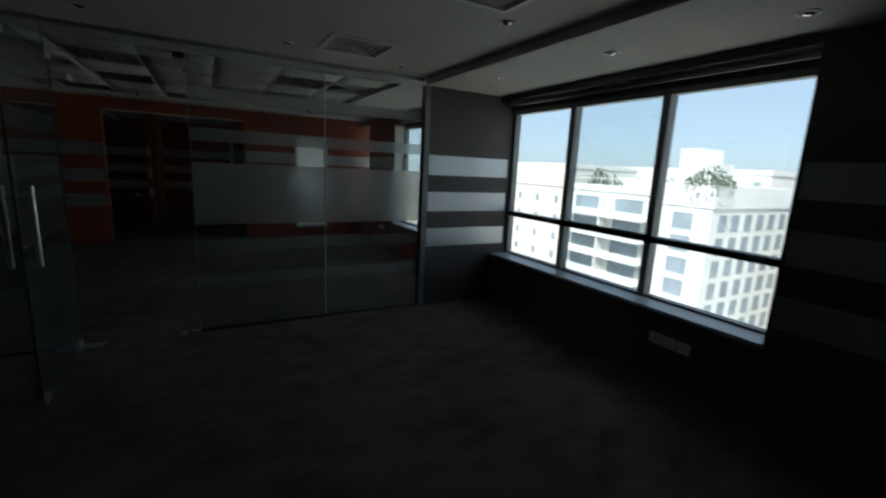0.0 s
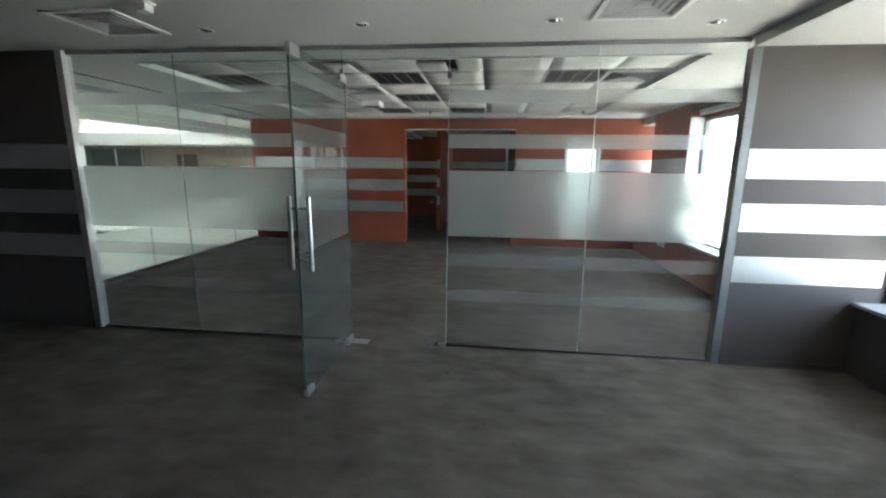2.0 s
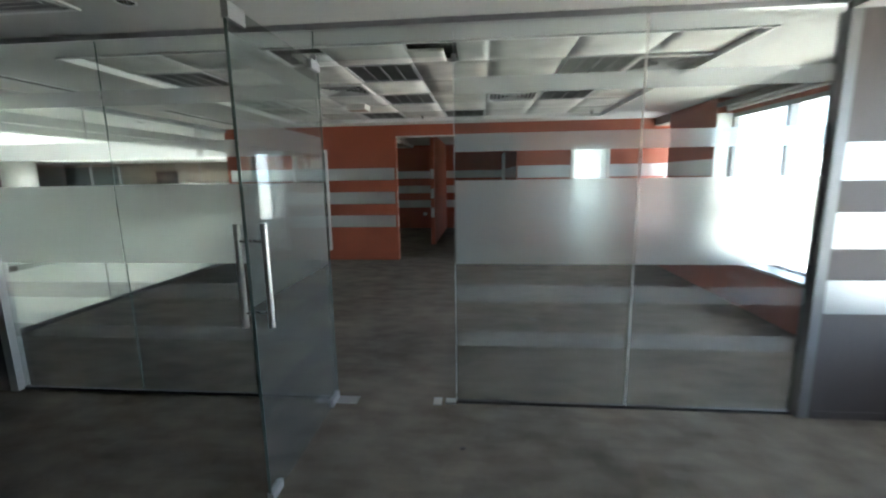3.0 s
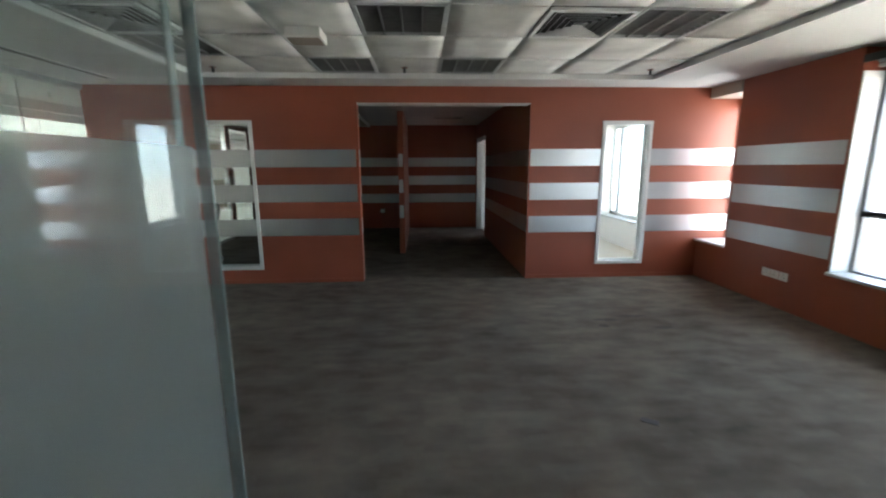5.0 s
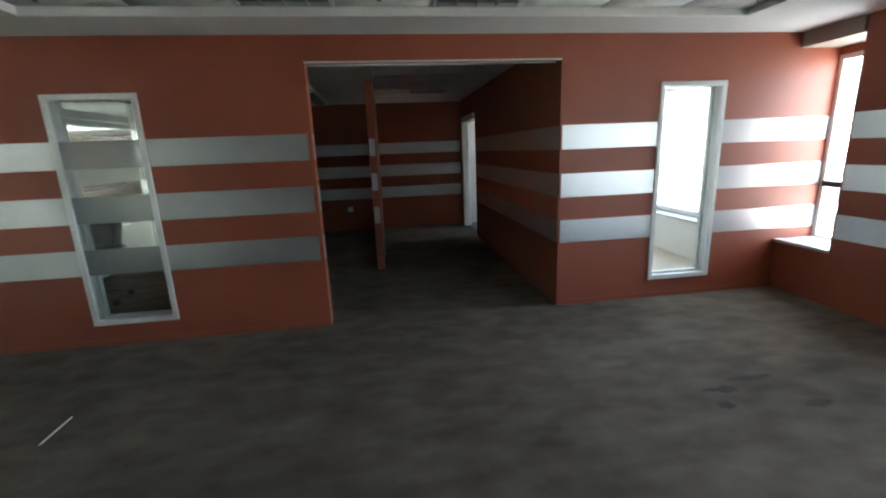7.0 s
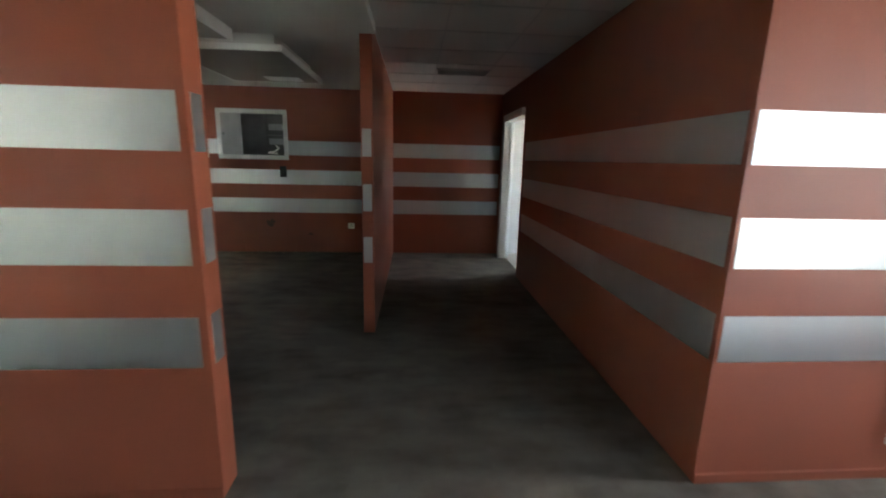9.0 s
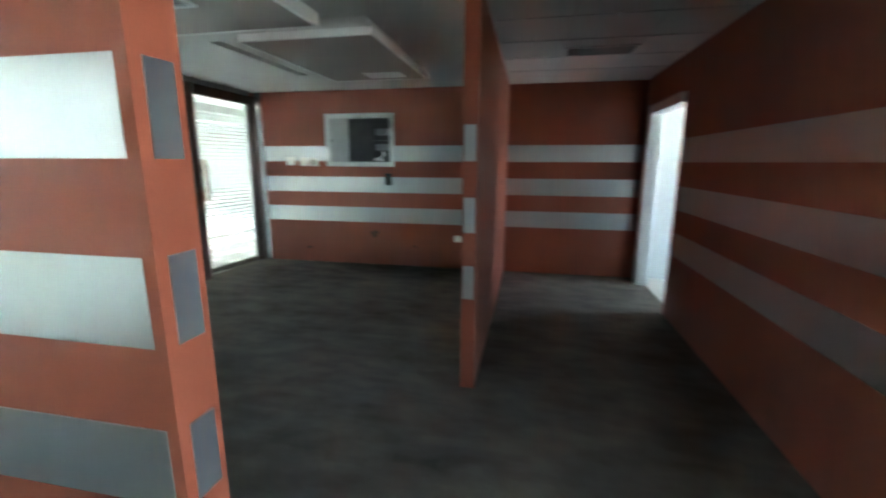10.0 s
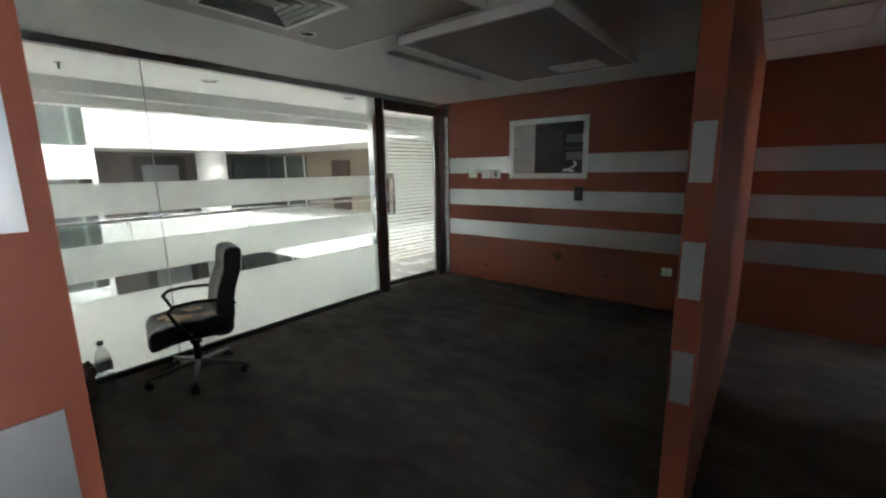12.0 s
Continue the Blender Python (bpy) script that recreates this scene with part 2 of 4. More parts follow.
FROST_W = frosted("white_film", (0.93, 0.94, 0.93), clear=0.10, blur=0.5, rough=0.6)
FILM_D = frosted("door_film", (0.95, 0.96, 0.95), clear=0.05, blur=0.3, rough=0.6, back=0.12)
BRONZE = material("brown_steel", (0.17, 0.115, 0.095), 0.20, metal=0.6, vary=0.15, scale=5)
POLISHED = material("polished_aluminium", (0.36, 0.36, 0.36), 0.22, metal=0.85, vary=0.08, scale=4, stretch=(1, 1, 20))
POST = material("grey_post", (0.23, 0.235, 0.24), 0.4, metal=0.4, vary=0.1, scale=4)
SKYLIGHT = frosted("skylight_sheet", (0.64, 0.628, 0.605), clear=0.01, blur=0.0, back=0.03)


# ---- mesh helpers ----
def slab(bm, x0, x1, y0, y1, z0, z1, bevel=0.0):
    """Adds one box, with bevelled edges where bevel is given."""
    m = Matrix.Translation(((x0 + x1) / 2, (y0 + y1) / 2, (z0 + z1) / 2)) @ Matrix.Diagonal((abs(x1 - x0), abs(y1 - y0), abs(z1 - z0), 1))
    made = bmesh.ops.create_cube(bm, size=1, matrix=m)["verts"]
    if bevel:
        edges = list({e for v in made for e in v.link_edges})
        bmesh.ops.bevel(bm, geom=edges, offset=bevel, segments=2, affect="EDGES", profile=0.5)
    return bm


def boxes(*rows, bevel=0.0):
    bm = bmesh.new()
    for r in rows:
        slab(bm, *r, bevel=bevel)
    return bm


def tube(bm, a, b, r, n=14, r2=None):
    """Adds a round bar from a to b."""
    a, b = Vector(a), Vector(b)
    m = Matrix.Translation((a + b) / 2) @ (b - a).to_track_quat("Z", "Y").to_matrix().to_4x4()
    bmesh.ops.create_cone(bm, cap_ends=True, segments=n, radius1=r, radius2=r if r2 is None else r2, depth=(b - a).length, matrix=m)
    return bm


def bent(bm, pts, r, n=10):
    """Adds a round bar through points, with round joints."""
    for a, b in zip(pts, pts[1:]):
        tube(bm, a, b, r, n)
    for q in pts[1:-1]:
        bmesh.ops.create_uvsphere(bm, u_segments=n, v_segments=6, radius=r, matrix=Matrix.Translation(q))
    return bm


def part(name, bm, mat, parent=None, label="", smooth=False):
    """Links a bmesh as one mesh object, under a thing or a part where parent is given."""
    me = bpy.data.meshes.new(name)
    bm.to_mesh(me)
    bm.free()
    for mt in (mat if isinstance(mat, (list, tuple)) else (mat,)):
        me.materials.append(mt)
    if smooth:
        me.polygons.foreach_set("use_smooth", [True] * len(me.polygons))
        me.set_sharp_from_angle(angle=radians(40))
    ob = new(name, me)
    if parent:
        ob.parent = parent
    return tagged(ob, label)


def thing(name, label, category, at=(0, 0, 0), turn=0, group="", kind=""):
    ob = new(name)
    ob.matrix_basis = pose(*at, 0, 0, turn)
    ob.empty_display_size = 0.1
    return tagged(ob, label, category, group, kind)


def structure(name, bm, mat, label, category, smooth=False):
    return tagged(part(name, bm, mat, None, label, smooth), "", category, "", "structure")


ROWS_A = ((1.525, 1.745), (1.115, 1.335), (0.705, 0.918))
ROWS_B = ((1.54, 1.76), (1.09, 1.315), (0.645, 0.868))


def stripes(wall, rows, along, spans, face, out):
    """Silver stripes on a wall: along "x" at y = face or along "y" at x = face, standing 3 mm proud towards out."""
    a, b = sorted((face, face + out * 0.003))
    for s0, s1 in spans:
        for z0, z1 in rows:
            r = (s0, s1, a, b, z0, z1) if along == "x" else (a, b, s0, s1, z0, z1)
            part("stripe", boxes(r), SILVER, wall)


# ---- large structure ----
XG, XI, XW = -7.02, 0.97, 1.20      # atrium glass, inner face of the facade wall, window plane
XN = 1.42                           # deeper window plane beside the orange pier
YO, YO2 = 5.245, 5.388              # orange wall
YE = 10.41                          # end wall
CA = 2.54                           # ceiling

floor = structure("floor", boxes((XG - 0.06, XW + 0.3, -7.0, YE + 0.2, -0.25, 0.0)), CARPET, "worn grey-brown patterned office carpet", "floor")

structure("wall_south", boxes((XG - 0.06, XW + 0.3, -7.15, -7.0, 0, 2.9)), BROWN, "taupe painted back wall", "wall")
structure("wall_west", boxes((XG - 0.06, XG + 0.06, -7.0, 0.06, 0, 2.9)), BROWN, "taupe painted side wall", "wall")

# facade: below the sills, above the windows, and the piers
wall_e = structure("wall_east", boxes((XI, XW + 0.2, -7.0, 0.03, 0, 0.55), (XI, XW + 0.2, -7.0, -3.05, 0.55, 2.9),
                                      (XW - 0.02, XW + 0.2, -3.05, 0.03, 2.33, 2.9)), BROWN, "taupe facade wall under a wide window", "wall")
stripes(wall_e, ROWS_A, "y", [(-6.9, -3.08)], XI, -1)
wall_e2 = structure("wall_east_2", boxes((XI, XW + 0.2, 0.03, 4.69, 0, 0.50), (XI, XN + 0.2, 4.69, YO, 0, 0.50), (XI, XW + 0.06, 3.3, 4.2, 0.5, 2.9), (XI, XN + 0.06, 4.2, 4.69, 0.5, 2.9),
                                         (XW - 0.02, XW + 0.2, 0.03, 3.3, 2.33, 2.9), (XN - 0.02, XN + 0.2, 4.69, YO, 2.33, 2.9)), ORANGE,
                    "orange facade pier with silver stripes", "wall")
stripes(wall_e2, ROWS_B, "y", [(3.32, 4.67)], XI, -1)
structure("wall_east_3", boxes((XI, XW + 0.2, YO2, YE, 0, 0.5), (XW - 0.02, XW + 0.2, YO2, 8.45, 2.33, 2.9), (XI, XW + 0.2, 8.45, 9.15, 0.5, 2.9), (XW - 0.02, XW + 0.2, 9.15, 10.2, 2.33, 2.9), (XI, XW + 0.2, 10.2, YE, 0.5, 2.9)), PLASTER, "white facade wall of the side room", "wall")

# partition line between the first room and the open office
wall_p1 = structure("wall_partition_east", boxes((0.022, XW, 0.0, 0.03, 0, 2.9), (0.022, XW, 0.03, 0.12, 0, 2.9)), BROWN, "taupe wall with three silver stripes", "wall")
stripes(wall_p1, ROWS_A, "x", [(0.027, 1.12)], 0.0, -1)
wall_p2 = structure("wall_partition_west", boxes((XG + 0.06, -5.717, 0.0, 0.12, 0, 2.9)), BROWN, "taupe wall with three silver stripes", "wall")
stripes(wall_p2, ROWS_A, "x", [(XG + 0.07, -5.722)], 0.0, -1)

# orange wall with the wide opening and two narrow windows
OL, OR, OT = -3.69, -1.455, 2.335
LW, RW = (-5.71, -5.01), (-0.48, 0.20)
WZ = (0.19, 2.12)
bm = boxes((XG + 0.0, LW[0], YO, YO2, 0, 2.9), (LW[1], OL, YO, YO2, 0, 2.9), (OL, OR, YO, YO2, OT, 2.9), (OR, RW[0], YO, YO2, 0, 2.9), (RW[1], XN + 0.06, YO, YO2, 0, 2.9))
for w in (LW, RW):
    slab(bm, w[0], w[1], YO, YO2, 0, WZ[0])
    slab(bm, w[0], w[1], YO, YO2, WZ[1], 2.9)
wall_o = structure("wall_orange", bm, ORANGE, "orange wall with silver stripes and a wide opening", "wall")
stripes(wall_o, ROWS_B, "x", [(XG + 0.06, LW[0] - 0.005), (LW[1] + 0.005, OL - 0.035), (OR + 0.02, RW[0] - 0.005), (RW[1] + 0.005, XN - 0.035)], YO, -1)
stripes(wall_o, ROWS_B, "x", [(XG + 0.06, LW[0] - 0.005), (LW[1] + 0.005, OL - 0.035)], YO2, 1)
stripes(wall_o, ROWS_B, "y", [(YO + 0.035, YO2 - 0.025)], OL, 1)

# corridor and back room
DY0, DY1 = 8.98, 10.16
wall_c = structure("wall_corridor", boxes((OR, OR + 0.1, YO2, DY0, 0, 2.9), (OR, OR + 0.1, DY0, DY1, 2.2, 2.9), (OR, OR + 0.1, DY1, YE, 0, 2.9)), ORANGE,
                   "orange corridor wall with silver stripes", "wall")
stripes(wall_c, ROWS_B, "y", [(YO + 0.03, DY0 - 0.12)], OR, -1)
wall_n = structure("wall_north", boxes((XG - 0.06, -5.83, YE, YE + 0.15, 0, 2.9), (-5.83, -4.80, YE, YE + 0.15, 0, 1.475), (-5.83, -4.80, YE, YE + 0.15, 2.20, 2.9),
                                       (-4.80, XW + 0.2, YE, YE + 0.15, 0, 2.9)), ORANGE, "orange end wall with silver stripes", "wall")
stripes(wall_n, ROWS_B[1:], "x", [(-6.845, -3.28), (-3.17, OR - 0.02)], YE, -1)
stripes(wall_n, ROWS_B[:1], "x", [(-6.845, -5.84), (-4.79, -3.28), (-3.17, OR - 0.02)], YE, -1)
wall_s = structure("wall_stub", boxes((-3.275, -3.175, 7.11, YE, 0, 2.9), bevel=0.004), ORANGE, "slim orange dividing wall with silver patches", "wall")
stripes(wall_s, ROWS_B, "x", [(-3.265, -3.19)], 7.11, -1)

# ceilings
structure("ceiling_first_room", boxes((XG - 0.06, -0.04, -7.0, 0.0, CA, 2.9), (-0.04, XW, -7.0, 0.0, CA - 0.07, 2.9)), WHITE, "white plasterboard ceiling with a lower window strip", "ceiling")
GX0, GX1, GY0, GY1, GZ = -5.38, -0.12, 0.47, 4.73, CA + 0.035
structure("ceiling_office", boxes((XG - 0.06, GX0, 0.0, YO, CA, 2.9), (GX1, XW, 0.0, 4.69, CA, 2.9), (GX1, XN, 4.69, YO, CA, 2.9), (GX0, GX1, 0.0, GY0, CA, 2.9), (GX0, GX1, GY1, YO, CA, 2.9)), WHITE,
          "white plasterboard ceiling border", "ceiling")
structure("ceiling_back", boxes((XG - 0.06, -5.62, YO2, YE, CA, 2.9), (-5.62, -5.50, YO2, 7.9, CA, 2.9), (-5.62, -5.50, 7.9, 9.35, CA + 0.06, 2.9), (-5.62, -5.50, 9.35, YE, CA, 2.9), (-5.50, -3.2, YO2, YE, CA, 2.9), (-3.2, XW, YO2, YE, CA + 0.004, 2.9)), WHITE,
          "white back room ceiling with a shadow groove", "ceiling")

# roof slab over everything, so that daylight only comes through the openings
structure("roof_slab", boxes((XG - 2.6, XN + 0.4, -7.3, YE + 3.0, 2.9, 3.2)), WHITE, "concrete slab above the ceilings", "slab")

# suspended grid ceiling: tiles and bars in one mesh
TS = 0.66
COLS = [GX0 + 0.02] + [-4.67 + TS * i for i in range(7)] + [GX1 - 0.02]
LINES = [0.50 + 0.70 * i for i in range(7)]
LIGHTS = {(3, 1), (6, 1), (0, 1), (3, 3), (6, 3), (0, 4), (2, 5), (4, 5)}
DIFFS = {(0, 3), (5, 3), (7, 1), (2, 2)}
HOLES = {(2, 0): ((0.0, -0.42, 0.0, 0.0), (0.36, 0.0, 0.34, 0.0)), (4, 0): ((0.0, -0.36, 0.34, 0.0), (0.40, 0.0, 0.0, 0.0))}


def sagging_tile(bm, x0, x1, y0, y1, z, sag, ta, tb, cuts=5):
    """One mineral tile, 15 mm thick, hanging lower in the middle and lifted at its edges."""
    rows = []
    for j in range(cuts + 1):
        row = []
        for i in range(cuts + 1):
            u, v = i / cuts, j / cuts
            x, y = x0 + (x1 - x0) * u, y0 + (y1 - y0) * v
            row.append(bm.verts.new((x, y, z - sag * 16 * u * (1 - u) * v * (1 - v) + ta * (u - 0.5) + tb * (v - 0.5))))
        rows.append(row)
    under = [bm.faces.new((rows[j][i], rows[j + 1][i], rows[j + 1][i + 1], rows[j][i + 1])) for j in range(cuts) for i in range(cuts)]
    for f in under:
        f.smooth = True
    rim = rows[0][:] + [r[-1] for r in rows[1:]] + rows[-1][-2::-1] + [r[0] for r in rows[-2:0:-1]]
    top = [bm.verts.new((q.co.x, q.co.y, q.co.z + 0.015)) for q in rim]
    sides = [bm.faces.new((rim[i], rim[(i + 1) % len(rim)], top[(i + 1) % len(rim)], top[i])) for i in range(len(rim))]
    return under + sides + [bm.faces.new(top)]


bm = bmesh.new()
rnd = random.Random(4)
for c in range(8):
    for r in range(6):
        x0, x1, y0, y1 = COLS[c], COLS[c + 1], LINES[r], LINES[r + 1]
        if (c, r) in LIGHTS or (c, r) in DIFFS:
            continue
        for dx0, dx1, dy0, dy1 in HOLES.get((c, r), ((0, 0, 0, 0),)):
            made = sagging_tile(bm, x0 + 0.005 + dx0, x1 - 0.005 + dx1, y0 + 0.005 + dy0, y1 - 0.005 + dy1, GZ + 0.006 + rnd.uniform(-0.003, 0.006),
                                rnd.uniform(0.002, 0.012), rnd.uniform(-0.008, 0.008), rnd.uniform(-0.010, 0.006))
            kind = 1 if rnd.random() < 0.35 else 0
            for f in made:
                f.material_index = kind


def index_from(first, index):
    bm.faces.ensure_lookup_table()
    for f in bm.faces[first:]:
        f.material_index = index


n = len(bm.faces)
for x in COLS[1:-1]:
    slab(bm, x - 0.009, x + 0.009, GY0, GY1, GZ + 0.007, GZ + 0.03)
for y in LINES[1:-1]:
    for c in range(8):
        slab(bm, COLS[c] + 0.013, COLS[c + 1] - 0.013, y - 0.009, y + 0.009, GZ + 0.008, GZ + 0.03)
index_from(n, 2)
n = len(bm.faces)
# near-black sheet paints the shade of the void above the tiles
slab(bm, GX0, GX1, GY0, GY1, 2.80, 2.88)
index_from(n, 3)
structure("ceiling_grid", bm, (TILE, STAINED, TBAR, DARK), "stained white mineral tiles in a suspended grid", "ceiling")
for r in ((GX0, GX0 + 0.02, GY0, GY1), (GX1 - 0.02, GX1, GY0, GY1), (GX0 + 0.02, GX1 - 0.02, GY0, GY0 + 0.02), (GX0 + 0.02, GX1 - 0.02, GY1 - 0.02, GY1)):
    structure("ceiling_trim", boxes((*r, CA - 0.012, GZ + 0.03)), PVCFRAME, "white edge trim of the grid ceiling", "trim")


def louvre_light(x0, x1, y0, y1, z):
    """A recessed fluorescent fitting with a louvre, switched off."""
    t = thing("ceiling_light", "switched-off recessed light with aluminium louvres", "light", ((x0 + x1) / 2, (y0 + y1) / 2, z), group="louvre ceiling lights")
    w, d = (x1 - x0) / 2 - 0.014, (y1 - y0) / 2 - 0.014
    part("frame", boxes((-w, w, -d, -d + 0.02, 0, 0.05), (-w, w, d - 0.02, d, 0, 0.05), (-w, -w + 0.02, -d + 0.02, d - 0.02, 0, 0.05), (w - 0.02, w, -d + 0.02, d - 0.02, 0, 0.05)), VENT, t)
    part("reflector", boxes((-w + 0.02, w - 0.02, -d + 0.02, d - 0.02, 0.09, 0.1)), LOUVRE, t)
    for i in range(4):
        x = -w + 0.02 + (2 * w - 0.04) * (i + 0.5) / 4
        bm = bmesh.new()
        tube(bm, (x, -d + 0.03, 0.07), (x, d - 0.03, 0.07), 0.012, 8)
        part("fluorescent_tube", bm, PLASTIC, t)
    n = 9
    for i in range(1, n):
        y = -d + 0.02 + (2 * d - 0.04) * i / n
        part("louvre_blade", boxes((-w + 0.021, w - 0.021, y - 0.002, y + 0.002, 0.004, 0.05)), LOUVRE, t)
    for i in range(1, 4):
        x = -w + 0.02 + (2 * w - 0.04) * i / 4
        part("louvre_spine", boxes((x - 0.006, x + 0.006, -d + 0.021, d - 0.021, 0.002, 0.052)), LOUVRE, t)
    return t


def diffuser(x, y, z, size, label="square ceiling air diffuser with nested grey louvres"):
    """A four-way air diffuser: nested frames, each lower and smaller, over a near-black sheet for the throat's shade.
    """
    t = thing("ceiling_vent", label, "vent", (x, y, z), group="square air diffusers")
    h = size / 2
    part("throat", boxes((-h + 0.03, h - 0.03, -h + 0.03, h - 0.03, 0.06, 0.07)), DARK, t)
    part("frame", boxes((-h, h, -h, -h + 0.035, -0.012, 0.01), (-h, h, h - 0.035, h, -0.012, 0.01), (-h, -h + 0.035, -h + 0.035, h - 0.035, -0.012, 0.01),
                        (h - 0.035, h, -h + 0.035, h - 0.035, -0.012, 0.01), bevel=0.002), PVCFRAME, t)
    k = h - 0.06
    while k > 0.05:
        bm = bmesh.new()
        o, i = k, k - 0.019
        vs = [[bm.verts.new((a * q, b * q, zz)) for a, b in ((-1, -1), (1, -1), (1, 1), (-1, 1))] for q, zz in ((o, -0.010), (i, 0.006), (i, 0.009), (o, -0.007))]
        for j in range(4):
            for s in range(4):
                bm.faces.new((vs[s][j], vs[s][(j + 1) % 4], vs[(s + 1) % 4][(j + 1) % 4], vs[(s + 1) % 4][j]))
        bmesh.ops.recalc_face_normals(bm, faces=bm.faces)
        part("louvre", bm, VENT, t)
        k -= 0.050
    return t


def downlight(x, y, z, label="small round recessed downlight, switched off"):
    t = thing("downlight", label, "light", (x, y, z), group="recessed downlights")
    bm = bmesh.new()
    n = 24
    rings = [[bm.verts.new((r * math.cos(6.2832 * i / n), r * math.sin(6.2832 * i / n), zz)) for i in range(n)] for r, zz in ((0.055, 0.0), (0.054, -0.006), (0.042, -0.006), (0.038, 0.0))]
    for a, b in zip(rings, rings[1:]):
        for i in range(n):
            bm.faces.new((a[i], a[(i + 1) % n], b[(i + 1) % n], b[i]))
    part("ring", bm, PVCFRAME, t, smooth=True)
    bm = bmesh.new()
    bmesh.ops.create_uvsphere(bm, u_segments=16, v_segments=8, radius=0.026, matrix=Matrix.Translation((0, 0, -0.002)) @ Matrix.Diagonal((1, 1, 0.5, 1)))
    part("bulb", bm, CHROME, t, smooth=True)
    bm = bmesh.new()
    tube(bm, (0, 0, -0.001), (0, 0, -0.003), 0.04, 20)
    part("cup", bm, DARK, t)
    return t


def sprinkler(x, y, z):
    t = thing("sprinkler", "small ceiling fire sprinkler head", "sprinkler", (x, y, z), group="sprinkler heads")
    bm = bmesh.new()
    tube(bm, (0, 0, 0.0), (0, 0, -0.008), 0.035, 18)
    part("rose", bm, CHROME, t)
    bm = bmesh.new()
    tube(bm, (0, 0, -0.008), (0, 0, -0.05), 0.009, 10)
    for a in (-1, 1):
        tube(bm, (a * 0.009, 0, -0.02), (a * 0.016, 0, -0.04), 0.003, 6)
        tube(bm, (a * 0.016, 0, -0.04), (0, 0, -0.055), 0.003, 6)
    part("body", bm, DKFRAME, t)
    bm = bmesh.new()
    tube(bm, (0, 0, -0.055), (0, 0, -0.058), 0.018, 14)
    part("deflector", bm, DKFRAME, t)
    return t


# ---- glass partition ----
def pane(parent, x0, x1, z0, z1, y=0.05, name="pane"):
    ob = part(name, boxes((x0, x1, y - 0.006, y + 0.006, z0, z1), bevel=0.001), PARTGLASS, parent)
    ob.visible_shadow = False
    return ob


BANDS = ((0.43, 0.535), (0.745, 0.86), (1.005, 1.557), (1.738, 1.85), (2.09, 2.19))


def films(parent, x0, x1, y=0.05):
    for z0, z1 in BANDS:
        part("frosted_band", boxes((x0 + 0.004, x1 - 0.004, y - 0.0085, y - 0.0065, z0, z1)), FROST if z1 - z0 > 0.3 else FROST_T if z0 > 1 else FROST_L, parent)


PY = 0.05
partition = thing("glass_partition", "frameless glass partition with frosted horizontal bands", "partition", kind="structure")
for x0, x1 in ((-5.645, -4.652), (-4.648, -3.157), (-2.262, -1.112), (-1.108, -0.048)):
    films(pane(partition, x0, x1, 0.012, CA - 0.03, PY, "glass_panel"), x0, x1, PY)
pane(partition, -3.153, -2.266, 2.32, CA - 0.03, PY, "transom_panel")
part("head_track", boxes((-5.645, -0.048, PY - 0.022, PY + 0.022, CA - 0.035, CA), bevel=0.002), ALU, partition)
part("floor_channel", boxes((-5.645, -3.157, PY - 0.015, PY + 0.015, 0, 0.018), (-2.262, -0.048, PY - 0.015, PY + 0.015, 0, 0.018)), DKFRAME, partition)
part("post", boxes((-0.045, 0.020, -0.006, 0.085, 0, CA - 0.07), bevel=0.003), POST, partition)
# paler metal than the east post, standing in for window light on it
part("post", boxes((-5.715, -5.648, -0.006, 0.085, 0, CA), bevel=0.003), BRUSHED, partition)
part("glass_edge", boxes((-3.1565, -3.154, PY - 0.006, PY + 0.006, 0.02, CA - 0.036), (-4.6515, -4.6485, PY - 0.005, PY + 0.005, 0.02, CA - 0.036)), EDGE, partition)
# white joint and pale edge: window light on the glass, put into colour
part("glass_joint", boxes((-1.1125, -1.1075, PY - 0.0105, PY + 0.005, 0.02, CA - 0.036)), PLASTIC, partition)
part("lit_edge", boxes((-2.2665, -2.2625, PY - 0.007, PY + 0.007, 0.02, CA - 0.036)), SILL, partition, "polished glass edge coloured pale for caught light")
part("door_stop", boxes((-2.34, -2.27, PY - 0.03, PY + 0.03, 0.0, 0.012)), ALU, partition)
part("panel_clip", boxes((-2.28, -2.245, PY - 0.014, PY + 0.014, 2.28, 2.33), (-3.175, -3.14, PY - 0.014, PY + 0.014, 2.30, 2.36)), ALU, partition)

door = thing("glass_door", "open frameless glass door with steel bar handles", "door", (-3.135, PY, 0), -89.6)
leaf = part("door_leaf", boxes((0.0, 1.01, -0.006, 0.006, 0.012, 2.30), bevel=0.001), DOORGLASS, door)
part("glass_edge", boxes((1.0105, 1.014, -0.007, 0.007, 0.058, 2.232), (-0.004, -0.0005, -0.006, 0.006, 0.062, 2.248)), EDGE, door)
leaf.visible_shadow = False
for z0, z1 in BANDS:
    part("frosted_band", boxes((0.004, 1.006, -0.0085, -0.0065, z0, z1)), FROST if z1 - z0 > 0.3 else FROST_T if z0 > 1 else FROST_L, leaf)
for a, z0, z1 in ((0.0, 0.008, 0.06), (0.0, 2.25, 2.305)):
    part("patch_fitting", boxes((a, a + 0.14, -0.016, 0.016, z0, z1), bevel=0.002), ALU, door)
part("corner_lock", boxes((0.88, 1.012, -0.016, 0.016, 2.235, 2.303), bevel=0.002), ALU, door)
part("floor_lock", boxes((0.90, 1.012, -0.016, 0.016, 0.008, 0.055), bevel=0.002), ALU, door)
